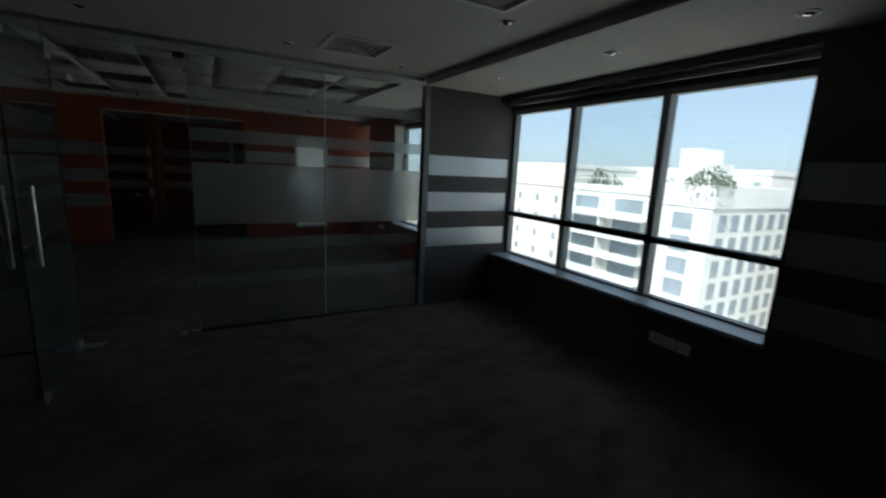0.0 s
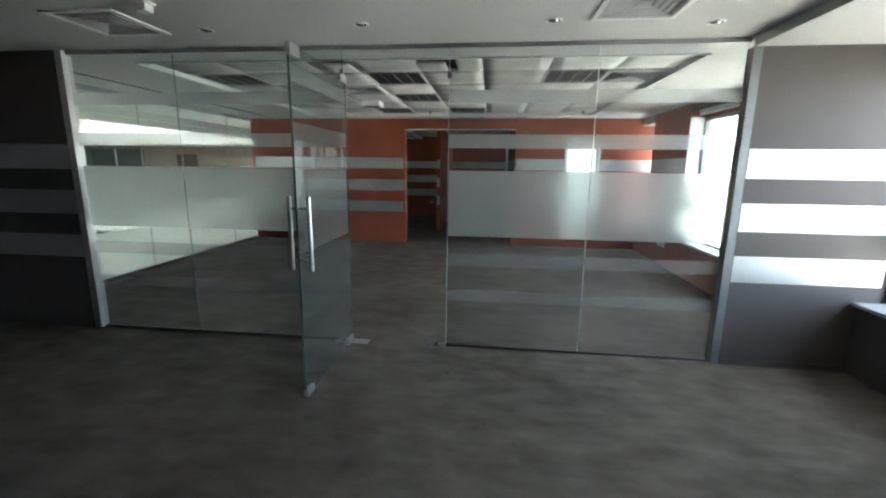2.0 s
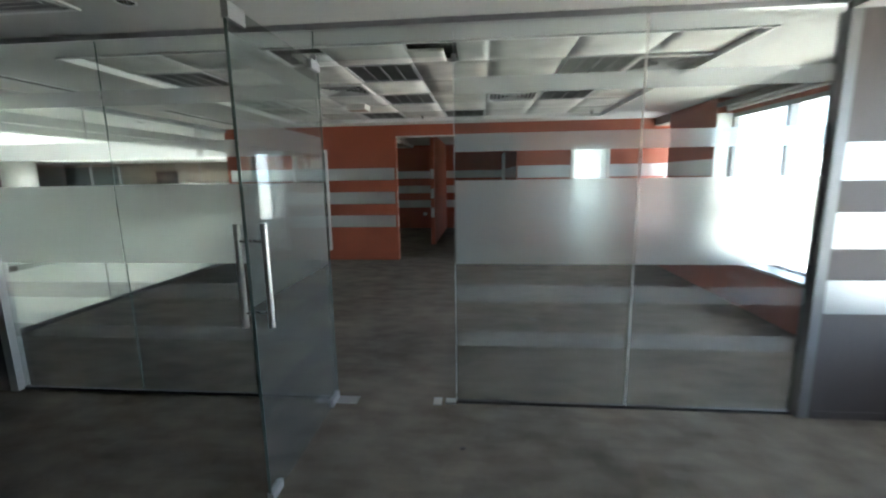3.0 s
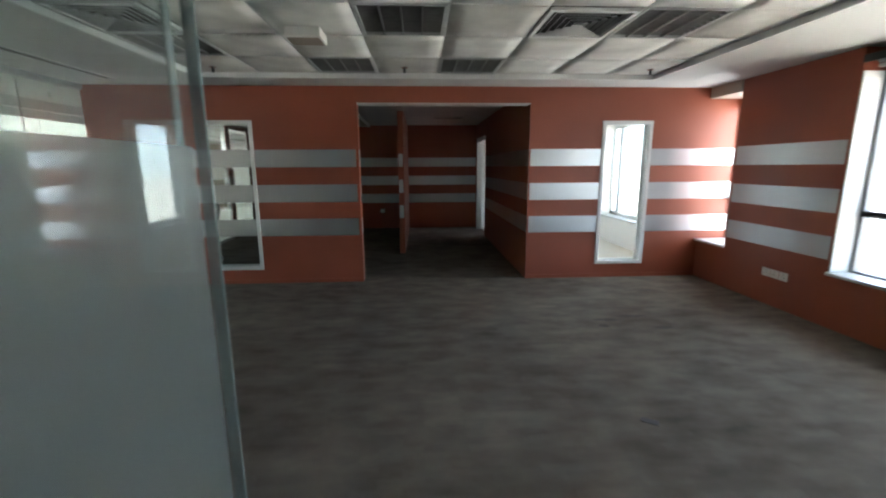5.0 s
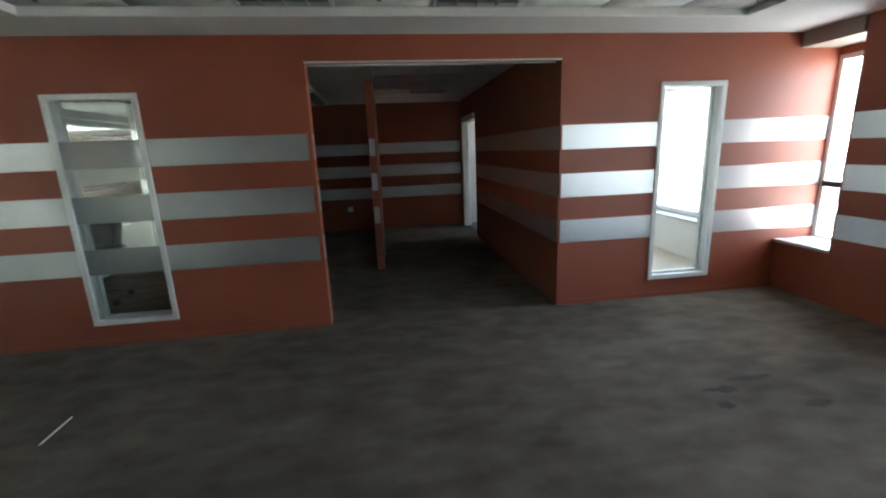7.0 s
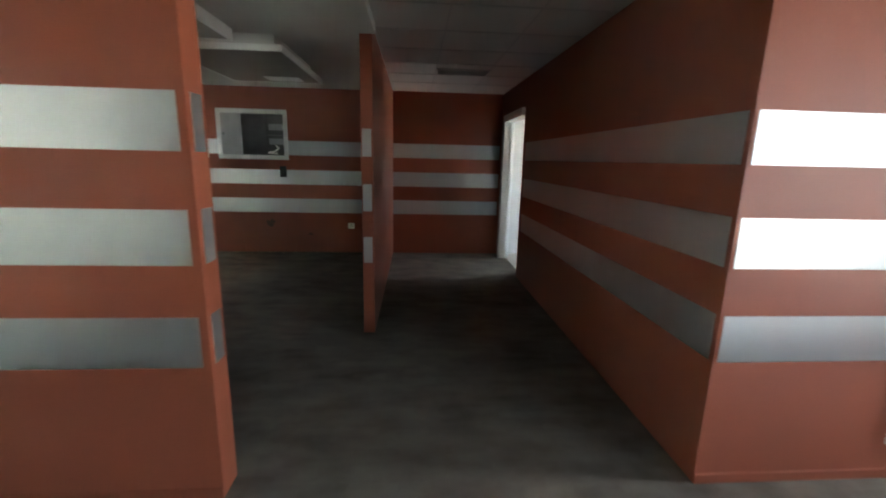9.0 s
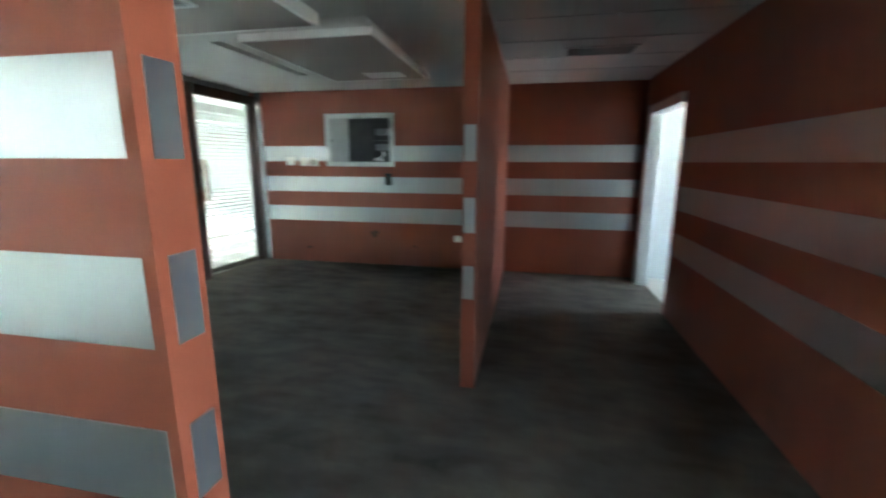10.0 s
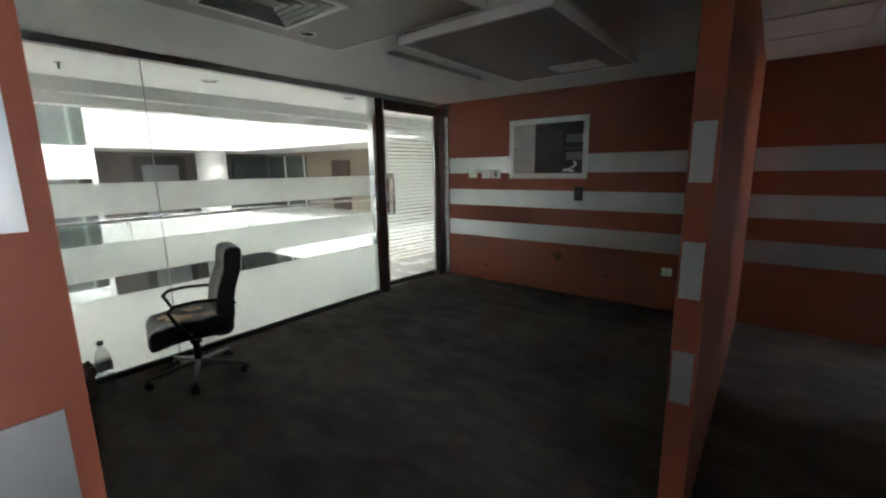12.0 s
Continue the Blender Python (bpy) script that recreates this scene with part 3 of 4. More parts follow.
for sgn in (-1, 1):
    bm = bmesh.new()
    tube(bm, (0.968, sgn * 0.065, 0.90), (0.968, sgn * 0.065, 1.388), 0.0155, 16)
    h = part("bar_handle", bm, BRUSHED, door, "round stainless bar handle", smooth=True)
    for z in (0.97, 1.31):
        bm = bmesh.new()
        tube(bm, (0.968, sgn * 0.006, z), (0.968, sgn * 0.065, z), 0.009, 12)
        part("handle_stud", bm, CHROME, h)
for x, y, w in ((-3.07, 0.03, 0.19), (-2.40, 0.05, 0.06)):
    plate = thing("floor_plate", "scuffed metal floor spring cover plate", "cover plate", (x, y, 0), group="floor plates")
    part("plate", boxes((-w / 2, w / 2, -0.05, 0.05, 0.0, 0.004), bevel=0.001), ALU, plate)

# ---- facade windows ----
def facade_window(name, y0, y1, mullions, label, z0=0.50, z1=2.33, rail=1.09, paint=GREYFRAME, XW=XW):
    """A window in the facade: frame, mullions, a low transom, panes, a stone sill and a roller blind box."""
    t = thing(name, label, "window", kind="structure")
    f = 0.045
    part("window_frame", boxes((XW - 0.03, XW + 0.05, y0, y1, z0, z0 + 0.05), (XW - 0.03, XW + 0.05, y0, y1, z1 - 0.05, z1), (XW - 0.03, XW + 0.05, y0, y0 + f, z0 + 0.05, z1 - 0.05),
                               (XW - 0.03, XW + 0.05, y1 - f, y1, z0 + 0.05, z1 - 0.05), bevel=0.003), paint, t)
    for y in mullions:
        part("mullion", boxes((XW - 0.05, XW + 0.05, y - 0.035, y + 0.035, z0 + 0.051, z1 - 0.051), bevel=0.004), GREYFRAME, t)
    edges = [y0 + f, *[v for y in mullions for v in (y - 0.036, y + 0.036)], y1 - f]
    for a, b in zip(edges[::2], edges[1::2]):
        part("transom", boxes((XW - 0.055, XW + 0.045, a, b, rail - 0.028, rail + 0.028), bevel=0.006), paint if rail < 1 else DKFRAME, t)
        for q0, q1 in ((z0 + 0.05, rail - 0.028), (rail + 0.028, z1 - 0.05)):
            p = part("pane", boxes((XW + 0.005, XW + 0.011, a, b, q0, q1)), WGLASS, t)
            p.visible_shadow = False
        part("latch", boxes((XW - 0.08, XW - 0.056, a + 0.1, a + 0.22, rail - 0.012, rail + 0.014), bevel=0.004), DKFRAME, t)
    part("window_sill", boxes((XI - 0.035, XW - 0.03, y0 - 0.0, y1 + 0.0, z0 + 0.002, z0 + 0.032), bevel=0.006), SILL, t, "pale polished stone sill")
    return t


facade_window("window_1", -3.05, 0.0, (-0.98, -2.0), "wide three-pane window with a view over the city", z0=0.55)
facade_window("window_2", 0.12, 3.3, (1.18, 2.24), "wide three-pane office window in bright daylight")
office_window = bpy.data.objects["window_2"]
part("jamb_lining", boxes((XI + 0.004, XW - 0.032, 3.284, 3.299, 0.534, 2.34)), PVCFRAME, office_window, "white jamb lining")
facade_window("window_3", 4.69, YO, (), "narrow window beside an orange pier", paint=PVCFRAME, XW=XN)
facade_window("window_4", YO2 + 0.02, 8.45, (5.75, 8.1), "bright window of the side room", rail=0.58, paint=PVCFRAME)
facade_window("window_7", 9.15, 10.2, (), "bright window opposite a white door frame", rail=0.58, paint=PVCFRAME)
# added cross wall: stops the long window's daylight reaching the corridor
structure("wall_light_block", boxes((OR + 0.117, XI - 0.002, 8.52, 8.64, 0, CA)), PLASTER, "white cross wall added to keep daylight off the corridor", "wall")


def blind_box(y0, y1, mat, breaks):
    t = thing("roller_blind", "rolled-up window blind in a dark pelmet", "blind", (0, 0, 0), group="roller blinds")
    part("pelmet", boxes((XI - 0.02, XI + 0.0, y0, y1, 2.405, CA - 0.071), bevel=0.003), mat, t)
    part("pelmet_top", boxes((XI + 0.0, XW - 0.02, y0, y1, 2.452, CA - 0.071)), mat, t)
    for a, b in zip((y0, *breaks), (*breaks, y1)):
        part("bottom_bar", boxes((XI + 0.105, XI + 0.135, a + 0.02, b - 0.02, 2.365, 2.395), bevel=0.006), PLASTIC, t, "pale blind bottom bar")
        bm = bmesh.new()
        tube(bm, (XI + 0.12, a + 0.02, 2.425), (XI + 0.12, b - 0.02, 2.425), 0.024, 18)
        part("blind_roll", bm, SILL, t, "rolled grey blind fabric", smooth=True)
    return t


blind_box(-3.04, -0.01, DKFRAME, (-0.98, -2.0))
blind_box(0.13, 3.29, DKFRAME, (1.18, 2.24))
box = thing("pelmet_box", "brown painted pelmet box above a narrow window", "pelmet")
part("body", boxes((XI - 0.02, XN - 0.04, 4.70, YO - 0.002, 2.40, CA), bevel=0.003), TAN, box)


# ---- narrow framed windows in the orange wall ----
def slot_window(name, x0, x1, banded, label):
    t = thing(name, label, "window", kind="structure")
    f = 0.045
    for y0, y1 in ((YO - 0.015, YO + 0.03), (YO2 - 0.03, YO2 + 0.015)):
        part("window_frame", boxes((x0, x1, y0, y1, WZ[0], WZ[0] + f), (x0, x1, y0, y1, WZ[1] - f, WZ[1]), (x0, x0 + f, y0, y1, WZ[0] + f, WZ[1] - f),
                                   (x1 - f, x1, y0, y1, WZ[0] + f, WZ[1] - f), bevel=0.003), PVCFRAME, t)
    part("lining", boxes((x0, x0 + 0.02, YO + 0.03, YO2 - 0.03, WZ[0], WZ[1]), (x1 - 0.02, x1, YO + 0.03, YO2 - 0.03, WZ[0], WZ[1]), (x0 + 0.02, x1 - 0.02, YO + 0.03, YO2 - 0.03, WZ[0], WZ[0] + 0.02),
                         (x0 + 0.02, x1 - 0.02, YO + 0.03, YO2 - 0.03, WZ[1] - 0.02, WZ[1])), PVCFRAME, t)
    p = part("pane", boxes((x0 + f, x1 - f, YO + 0.008, YO + 0.014, WZ[0] + f, WZ[1] - f)), GLASS, t)
    p.visible_shadow = False
    if banded:
        for z0, z1 in ROWS_B:
            part("frosted_band", boxes((x0 + f + 0.002, x1 - f - 0.002, YO + 0.0045, YO + 0.0075, z0, z1)), FROST_T, p)
    return t


slot_window("window_5", LW[0], LW[1], True, "narrow white-framed interior window with frosted bands")
slot_window("window_6", RW[0], RW[1], False, "narrow white-framed interior window full of daylight")
structure("opening_trim", boxes((OL, OR, YO - 0.004, YO + 0.012, OT - 0.012, OT), (OL, OR, YO2 - 0.012, YO2 + 0.004, OT - 0.012, OT)), PVCFRAME, "thin pale trim over the opening", "trim")

# ---- white door frame into the side room ----
frame_c = thing("door_frame", "white painted door frame open to a bright room", "door frame", kind="structure")
part("jamb", boxes((OR - 0.03, OR + 0.13, DY1 - 0.09, DY1, 0, 2.2), bevel=0.004), PVCFRAME, frame_c)
part("jamb", boxes((OR + 0.02, OR + 0.13, DY0, DY0 + 0.06, 0, 2.2), bevel=0.004), PVCFRAME, frame_c)
part("head", boxes((OR - 0.03, OR + 0.13, DY0 + 0.06, DY1 - 0.09, 2.1, 2.2), bevel=0.004), PVCFRAME, frame_c)
part("door_stop", boxes((OR + 0.06, OR + 0.10, DY1 - 0.115, DY1 - 0.09, 0, 2.1)), PVCFRAME, frame_c)
structure("floor_side_room", boxes((OR + 0.10, XI, YO2, YE, 0.0, 0.006)), BEIGE, "pale beige floor of the side room", "floor")
structure("wall_side_room", boxes((OR + 0.1, OR + 0.115, YO2, DY0, 0, CA), (OR + 0.1, OR + 0.115, DY1, YE, 0, CA), (OR + 0.115, XI, YE - 0.012, YE, 0, CA)), SIDEPAINT, "white painted wall of the side room", "wall")

# ---- ceiling fittings ----
for c, r in sorted(LIGHTS):
    louvre_light(COLS[c], COLS[c + 1], LINES[r], LINES[r + 1], GZ)
for c, r in sorted(DIFFS):
    diffuser((COLS[c] + COLS[c + 1]) / 2, (LINES[r] + LINES[r + 1]) / 2, GZ, TS - 0.03)
diffuser(-1.04, -0.71, CA, 0.52)
diffuser(-4.58, -0.62, CA, 0.52)
diffuser(-0.80, -2.30, CA, 0.52)
for x, y in ((-2.83, -0.46), (-1.53, -0.45), (-0.47, -0.33), (-0.42, -1.90), (-4.0, -0.42)):
    downlight(x, y, CA)
for x, y in ((0.32, -0.79), (0.42, -2.03), (0.56, -3.12)):
    downlight(x, y, CA - 0.07)
for x, y in ((-5.05, 4.42), (-3.05, 4.38), (-0.36, 4.38)):
    sprinkler(x, y, GZ + 0.002)
det = thing("smoke_detector", "white box-shaped ceiling detector", "detector", (-4.02, -0.96, CA))
part("base", boxes((-0.045, 0.045, -0.045, 0.045, -0.012, 0), bevel=0.003), PLASTIC, det)
part("body", boxes((-0.035, 0.035, -0.035, 0.035, -0.06, -0.012), bevel=0.008), PLASTIC, det)
speaker = thing("ceiling_speaker", "small white box hanging under ceiling tiles", "speaker", (-3.76, 3.14, GZ - 0.012))
part("body", boxes((-0.13, 0.13, -0.13, 0.13, -0.075, -0.004), bevel=0.006), PLASTIC, speaker)
part("grille", boxes((-0.125, 0.115, -0.1, 0.1, -0.079, -0.0755)), TAN, speaker)
for x0, x1, y0, y1 in ((-6.45, -6.37, 0.35, 2.3), (-6.45, -6.37, 2.9, 4.9)):
    slot = thing("linear_vent", "slim dark linear ceiling air slot", "vent", (0, 0, CA), group="linear air slots")
    part("frame", boxes((x0 - 0.02, x0, y0, y1, -0.008, 0), (x1, x1 + 0.02, y0, y1, -0.008, 0), (x0, x1, y0, y0 + 0.02, -0.008, 0), (x0, x1, y1 - 0.02, y1, -0.008, 0)), VENT, slot)
    # flat strip coloured as the shade inside the slot
    part("slot", boxes((x0, x1, y0 + 0.02, y1 - 0.02, -0.003, 0)), DARK, slot)

# back room ceiling
raft = thing("ceiling_raft", "lowered grey ceiling panel with white edges", "ceiling panel", (-4.44, 8.13, 0))
part("panel", boxes((-0.485, 0.485, -0.76, 0.76, 2.375, 2.40)), RAFT, raft)
part("edge", boxes((-0.49, 0.49, -0.785, -0.762, 2.37, 2.42), (-0.49, 0.49, 0.762, 0.785, 2.37, 2.42), (-0.51, -0.49, -0.785, 0.785, 2.37, 2.42), (0.49, 0.51, -0.785, 0.785, 2.37, 2.42)), PVCFRAME, raft)
part("hanger_box", boxes((-0.40, 0.40, -0.62, 0.66, 2.40, CA)), WHITE, raft)
part("access_hatch", boxes((-0.05, 0.32, 0.42, 0.66, 2.368, 2.3745)), PVCFRAME, raft)
raft2 = thing("ceiling_raft", "lowered brown-grey ceiling panel around an air diffuser", "ceiling panel", (0, 0, 0))
part("panel", boxes((-5.60, -4.37, YO2 + 0.05, 7.38, CA - 0.085, CA), bevel=0.003), RAFT, raft2)
part("edge", boxes((-4.368, -4.34, YO2 + 0.05, 7.408, CA - 0.09, CA), (-5.60, -4.368, 7.382, 7.408, CA - 0.09, CA), bevel=0.003), PVCFRAME, raft2)
diffuser(-5.14, 6.60, CA - 0.087, 0.56)
downlight(-5.42, 7.02, CA - 0.087, "round white ceiling downlight")
vent = thing("ceiling_vent", "dark stained rectangular ceiling air grille", "vent", (-2.28, 8.80, CA + 0.004))
part("frame", boxes((-0.31, 0.31, -0.16, -0.14, -0.014, 0), (-0.31, 0.31, 0.14, 0.16, -0.014, 0), (-0.31, -0.29, -0.14, 0.14, -0.014, 0), (0.29, 0.31, -0.14, 0.14, -0.014, 0)), VENT, vent)
# flat sheet coloured as the shade behind the slats
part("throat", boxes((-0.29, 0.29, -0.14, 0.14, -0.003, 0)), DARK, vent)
for i in range(9):
    y = -0.124 + i * 0.031
    part("slat", boxes((-0.289, 0.289, y - 0.004, y + 0.004, -0.012, -0.004)), GREYFRAME, vent)
for x in (-2.6, -1.98):
    structure("ceiling_joint", boxes((x - 0.006, x + 0.006, YO2 + 0.01, YE - 0.01, CA - 0.001, CA + 0.003)), VENT, "thin ceiling grid bar", "trim")
for y in (6.0, 6.6, 7.2, 7.8, 8.4, 9.0, 9.6):
    structure("ceiling_joint", boxes((-3.17, OR - 0.002, y - 0.006, y + 0.006, CA - 0.002, CA + 0.003)), VENT, "thin ceiling grid bar", "trim")
structure("stub_beam", boxes((-3.30, -3.15, YO2, 7.105, 2.47, CA)), WHITE, "white boxed ceiling beam", "beam")


# ---- wall fittings ----
def plates(x, y, z, turn, n, label, category, sockets, size=1.0):
    """A row of square white plates on a wall, facing the local -y."""
    for i in range(n):
        t = thing("wall_socket" if sockets else "light_switch", label, category, (0, 0, 0), group="white wall plates")
        t.matrix_basis = pose(x, y, z, 0, 0, turn) @ pose((i - (n - 1) / 2) * 0.115 * size, 0, 0)
        t.scale = (size, 1, size)
        part("plate", boxes((-0.052, 0.052, -0.010, 0.0, -0.045, 0.045), bevel=0.003), PLASTIC, t)
        if sockets:
            for dx, dz in ((0, 0.02), (-0.014, -0.012), (0.014, -0.012)):
                part("socket_hole", boxes((dx - 0.004, dx + 0.004, -0.0112, -0.0102, dz - 0.006, dz + 0.006)), DARK, t)
        else:
            part("rocker", boxes((-0.02, 0.02, -0.016, -0.0105, -0.03, 0.03), bevel=0.002), TAN if i else PLASTIC, t)


plates(XI, 3.88, 0.36, -90, 3, "square white socket on an orange pier", "socket", True)
plates(XI, -2.44, 0.34, -90, 3, "grey-white socket under a window sill", "socket", True)
plates(-3.85, YE, 0.44, 0, 1, "white socket low on an orange wall", "socket", True)
plates(-6.43, YE, 1.54, 0, 1, "white light switch on an orange wall", "switch", False, 1.35)
plates(-6.13, YE, 1.53, 0, 2, "worn white switch with a beige rocker", "switch", False, 1.35)
rd = thing("card_reader", "black door access reader on a silver stripe", "card reader", (-4.88, YE - 0.003, 1.285))
part("body", boxes((-0.05, 0.05, -0.03, 0, -0.085, 0.085), bevel=0.008), BLACKP, rd)
part("faceplate", boxes((-0.035, 0.035, -0.033, -0.0302, -0.02, 0.06)), DKFRAME, rd)

# electrical cabinet in the end wall
# dark door colour, also on body and shelf as the recess's painted shade
CABDARK = material("cabinet_door_and_shade", (0.10, 0.10, 0.10), 0.5, vary=0.15)
cab = thing("wall_cabinet", "recessed white wall cabinet with a half-open door", "cabinet", (-5.315, YE, 1.84))
W2, H2 = 0.515, 0.3625
part("frame", boxes((-W2 - 0.01, W2 + 0.01, -0.02, 0.0, -H2 - 0.01, -H2 + 0.055), (-W2 - 0.01, W2 + 0.01, -0.02, 0.0, H2 - 0.055, H2 + 0.01), (-W2 - 0.01, -W2 + 0.05, -0.02, 0.0, -H2 + 0.055, H2 - 0.055),
                    (W2 - 0.05, W2 + 0.01, -0.02, 0.0, -H2 + 0.055, H2 - 0.055), bevel=0.003), PVCFRAME, cab)
part("body", boxes((-W2, W2, 0.205, 0.215, -H2, H2), (-W2, -W2 + 0.012, 0.0, 0.205, -H2, H2), (W2 - 0.012, W2, 0.0, 0.205, -H2, H2), (-W2 + 0.012, W2 - 0.012, 0.0, 0.205, -H2, -H2 + 0.012),
                   (-W2 + 0.012, W2 - 0.012, 0.0, 0.205, H2 - 0.012, H2)), CABDARK, cab)
d1 = part("door", boxes((-W2 + 0.052, -0.16, -0.018, -0.004, -H2 + 0.057, H2 - 0.057), bevel=0.002), VENT, cab, "closed grey cabinet door")
bm = bmesh.new()
tube(bm, (-W2 + 0.09, -0.03, 0.0), (-W2 + 0.09, -0.018, 0.0), 0.012, 12)
part("knob", bm, DKFRAME, d1)
d2 = part("door", boxes((0.0, 0.34, -0.014, 0.0, -H2 + 0.057, H2 - 0.057), bevel=0.002), CABDARK, cab, "half-open dark cabinet door")
d2.matrix_basis = pose(-0.155, 0.006, 0, 0, 0, 26)
part("shelf", boxes((0.17, W2 - 0.013, 0.06, 0.204, 0.0, 0.012)), CABDARK, cab)
part("breaker_row", boxes((0.20, 0.42, 0.13, 0.204, -0.14, -0.05)), GREYFRAME, cab)
part("breaker_row", boxes((0.20, 0.40, 0.13, 0.204, 0.08, 0.17)), GREYFRAME, cab)
part("wire_bundle", bent(bmesh.new(), [(0.32, 0.08, -0.16), (0.36, 0.06, -0.20), (0.30, 0.05, -0.25), (0.20, 0.06, -0.27), (0.34, 0.05, -0.28)], 0.012), PLASTIC, cab)

# ---- glass wall to the atrium ----
glassw = thing("atrium_glass_wall", "full-height glass wall with white film bands", "glass wall", kind="structure")
AB = ((0.03, 0.66), (0.81, 1.08), (1.30, 1.54))
SEAMS = [0.12, 2.3, 4.40, 6.61, 9.0]
for a, b in zip(SEAMS, SEAMS[1:]):
    spans = [(a, b)] if not a < YO < b else [(a, YO - 0.002), (YO2 + 0.002, b)]
    for p, q in spans:
        g = part("glass_panel", boxes((XG - 0.006, XG + 0.006, p + 0.003, q - 0.003, 0.03, CA - 0.06)), GLASS, glassw)
        g.visible_shadow = False
        for z0, z1 in AB:
            part("film_band", boxes((XG - 0.0085, XG - 0.0065, p + 0.004, q - 0.004, z0, z1)), FROST_W, g)
part("head_rail", boxes((XG - 0.04, XG + 0.04, 0.12, YO - 0.001, CA - 0.06, CA), (XG - 0.04, XG + 0.04, YO2 + 0.001, 10.30, CA - 0.06, CA), bevel=0.003), GREYFRAME, glassw)
part("floor_rail", boxes((XG - 0.03, XG + 0.03, 0.12, YO - 0.001, 0, 0.045), (XG - 0.03, XG + 0.03, YO2 + 0.001, 9.0, 0, 0.045), bevel=0.003), DKFRAME, glassw)
part("post", boxes((XG - 0.05, XG + 0.05, 9.0, 9.05, 0, CA - 0.06), bevel=0.003), CHROME, glassw)
part("post", boxes((XG - 0.05, XG + 0.05, 9.052, 9.17, 0, CA - 0.06), bevel=0.003), BRONZE, glassw)
part("post_cap", boxes((XG - 0.055, XG + 0.055, 9.172, 9.20, 0, CA - 0.06), bevel=0.003), CHROME, glassw)
part("post", boxes((XG - 0.05, XG + 0.05, 10.30, 10.405, 0, CA - 0.06), bevel=0.003), BRONZE, glassw)
part("cover_strip", boxes((XG + 0.052, -6.85, YE - 0.03, YE - 0.002, 0, CA), bevel=0.003), POLISHED, glassw)
part("door_head", boxes((XG - 0.04, XG + 0.04, 9.20, 10.30, 2.36, CA - 0.061), bevel=0.003), BRONZE, glassw)
for y in SEAMS[1:-1]:
    part("glass_joint", boxes((XG - 0.007, XG + 0.007, y - 0.003, y + 0.003, 0.046, CA - 0.061)), GREYFRAME, glassw)
edoor = thing("entrance_door", "closed glass entrance door with fine white film stripes", "door", (XG - 0.01, 10.27, 0), 270 - 5)
g = part("door_leaf", boxes((0.0, 1.04, -0.006, 0.006, 0.012, 2.33), bevel=0.001), GLASS, edoor)
g.visible_shadow = False
for i in range(36):
    z = 0.36 + i * 0.05
    w = 0.047 - 0.024 * min(1, abs(i - 20) / 16) ** 2
    part("film_stripe", boxes((0.03, 0.80 if 0.98 < z < 1.53 else 1.0, -0.009, -0.007, z, z + w)), FILM_D, g)
part("hinge_stile", boxes((-0.012, 0.03, -0.02, 0.02, 0.012, 2.33), bevel=0.003), CHROME, edoor)
for sgn in (-1, 1):
    bm = bmesh.new()
    tube(bm, (0.87, sgn * 0.06, 1.02), (0.87, sgn * 0.06, 1.50), 0.018, 14)
    h = part("bar_handle", bm, POLISHED, edoor, smooth=True)
    for z in (1.1, 1.42):
        bm = bmesh.new()
        tube(bm, (0.87, sgn * 0.006, z), (0.87, sgn * 0.06, z), 0.008, 10)
        part("handle_stud", bm, CHROME, h)

part("bottom_rail", boxes((0.031, 1.03, -0.016, 0.016, 0.008, 0.075), bevel=0.003), POLISHED, edoor)
part("lock_case", boxes((0.90, 0.99, -0.03, 0.03, 1.20, 1.28), bevel=0.004), CHROME, edoor)

# ---- gallery and atrium ----
XR = -9.25
structure("gallery_floor", boxes((XR - 0.1, XG - 0.06, -7.0, 14.0, -0.3, 0.0)), MARBLE, "pale polished gallery floor", "floor")
structure("gallery_ceiling", boxes((XR - 0.1, XG - 0.04, -7.0, 14.09, 2.62, 2.9), (XR - 0.1, XR + 0.25, -7.0, 14.09, 2.47, 2.62), (XR - 0.1, XR + 0.08, -7.0, 14.09, 2.36, 2.47)), PLASTER, "stepped white gallery ceiling", "ceiling")
for x, y in ((-8.1, 4.5), (-8.15, 7.65), (-7.9, 9.45)):
    downlight(x, y, 2.62, "round gallery downlight, switched off").scale = (2.0, 2.0, 1.6)
sprinkler(-8.28, 6.38, 2.62)
balus = thing("balustrade", "glass gallery balustrade with a steel handrail", "balustrade", kind="structure")
bm = bmesh.new()
tube(bm, (XR, -6.9, 1.05), (XR, 12.7, 1.05), 0.025, 12)
part("handrail", bm, POLISHED, balus, smooth=True)
for i in range(14):
    y = -6.5 + i * 1.42
    g = part("pane", boxes((XR - 0.006, XR + 0.006, y, y + 1.40, 0.06, 1.0)), GLASS, balus)
    g.visible_shadow = False
    part("clamp", boxes((XR - 0.02, XR + 0.02, y + 0.66, y + 0.74, 0.0, 0.12), (XR - 0.01, XR + 0.01, y + 0.69, y + 0.71, 1.0, 1.03)), CHROME, balus)

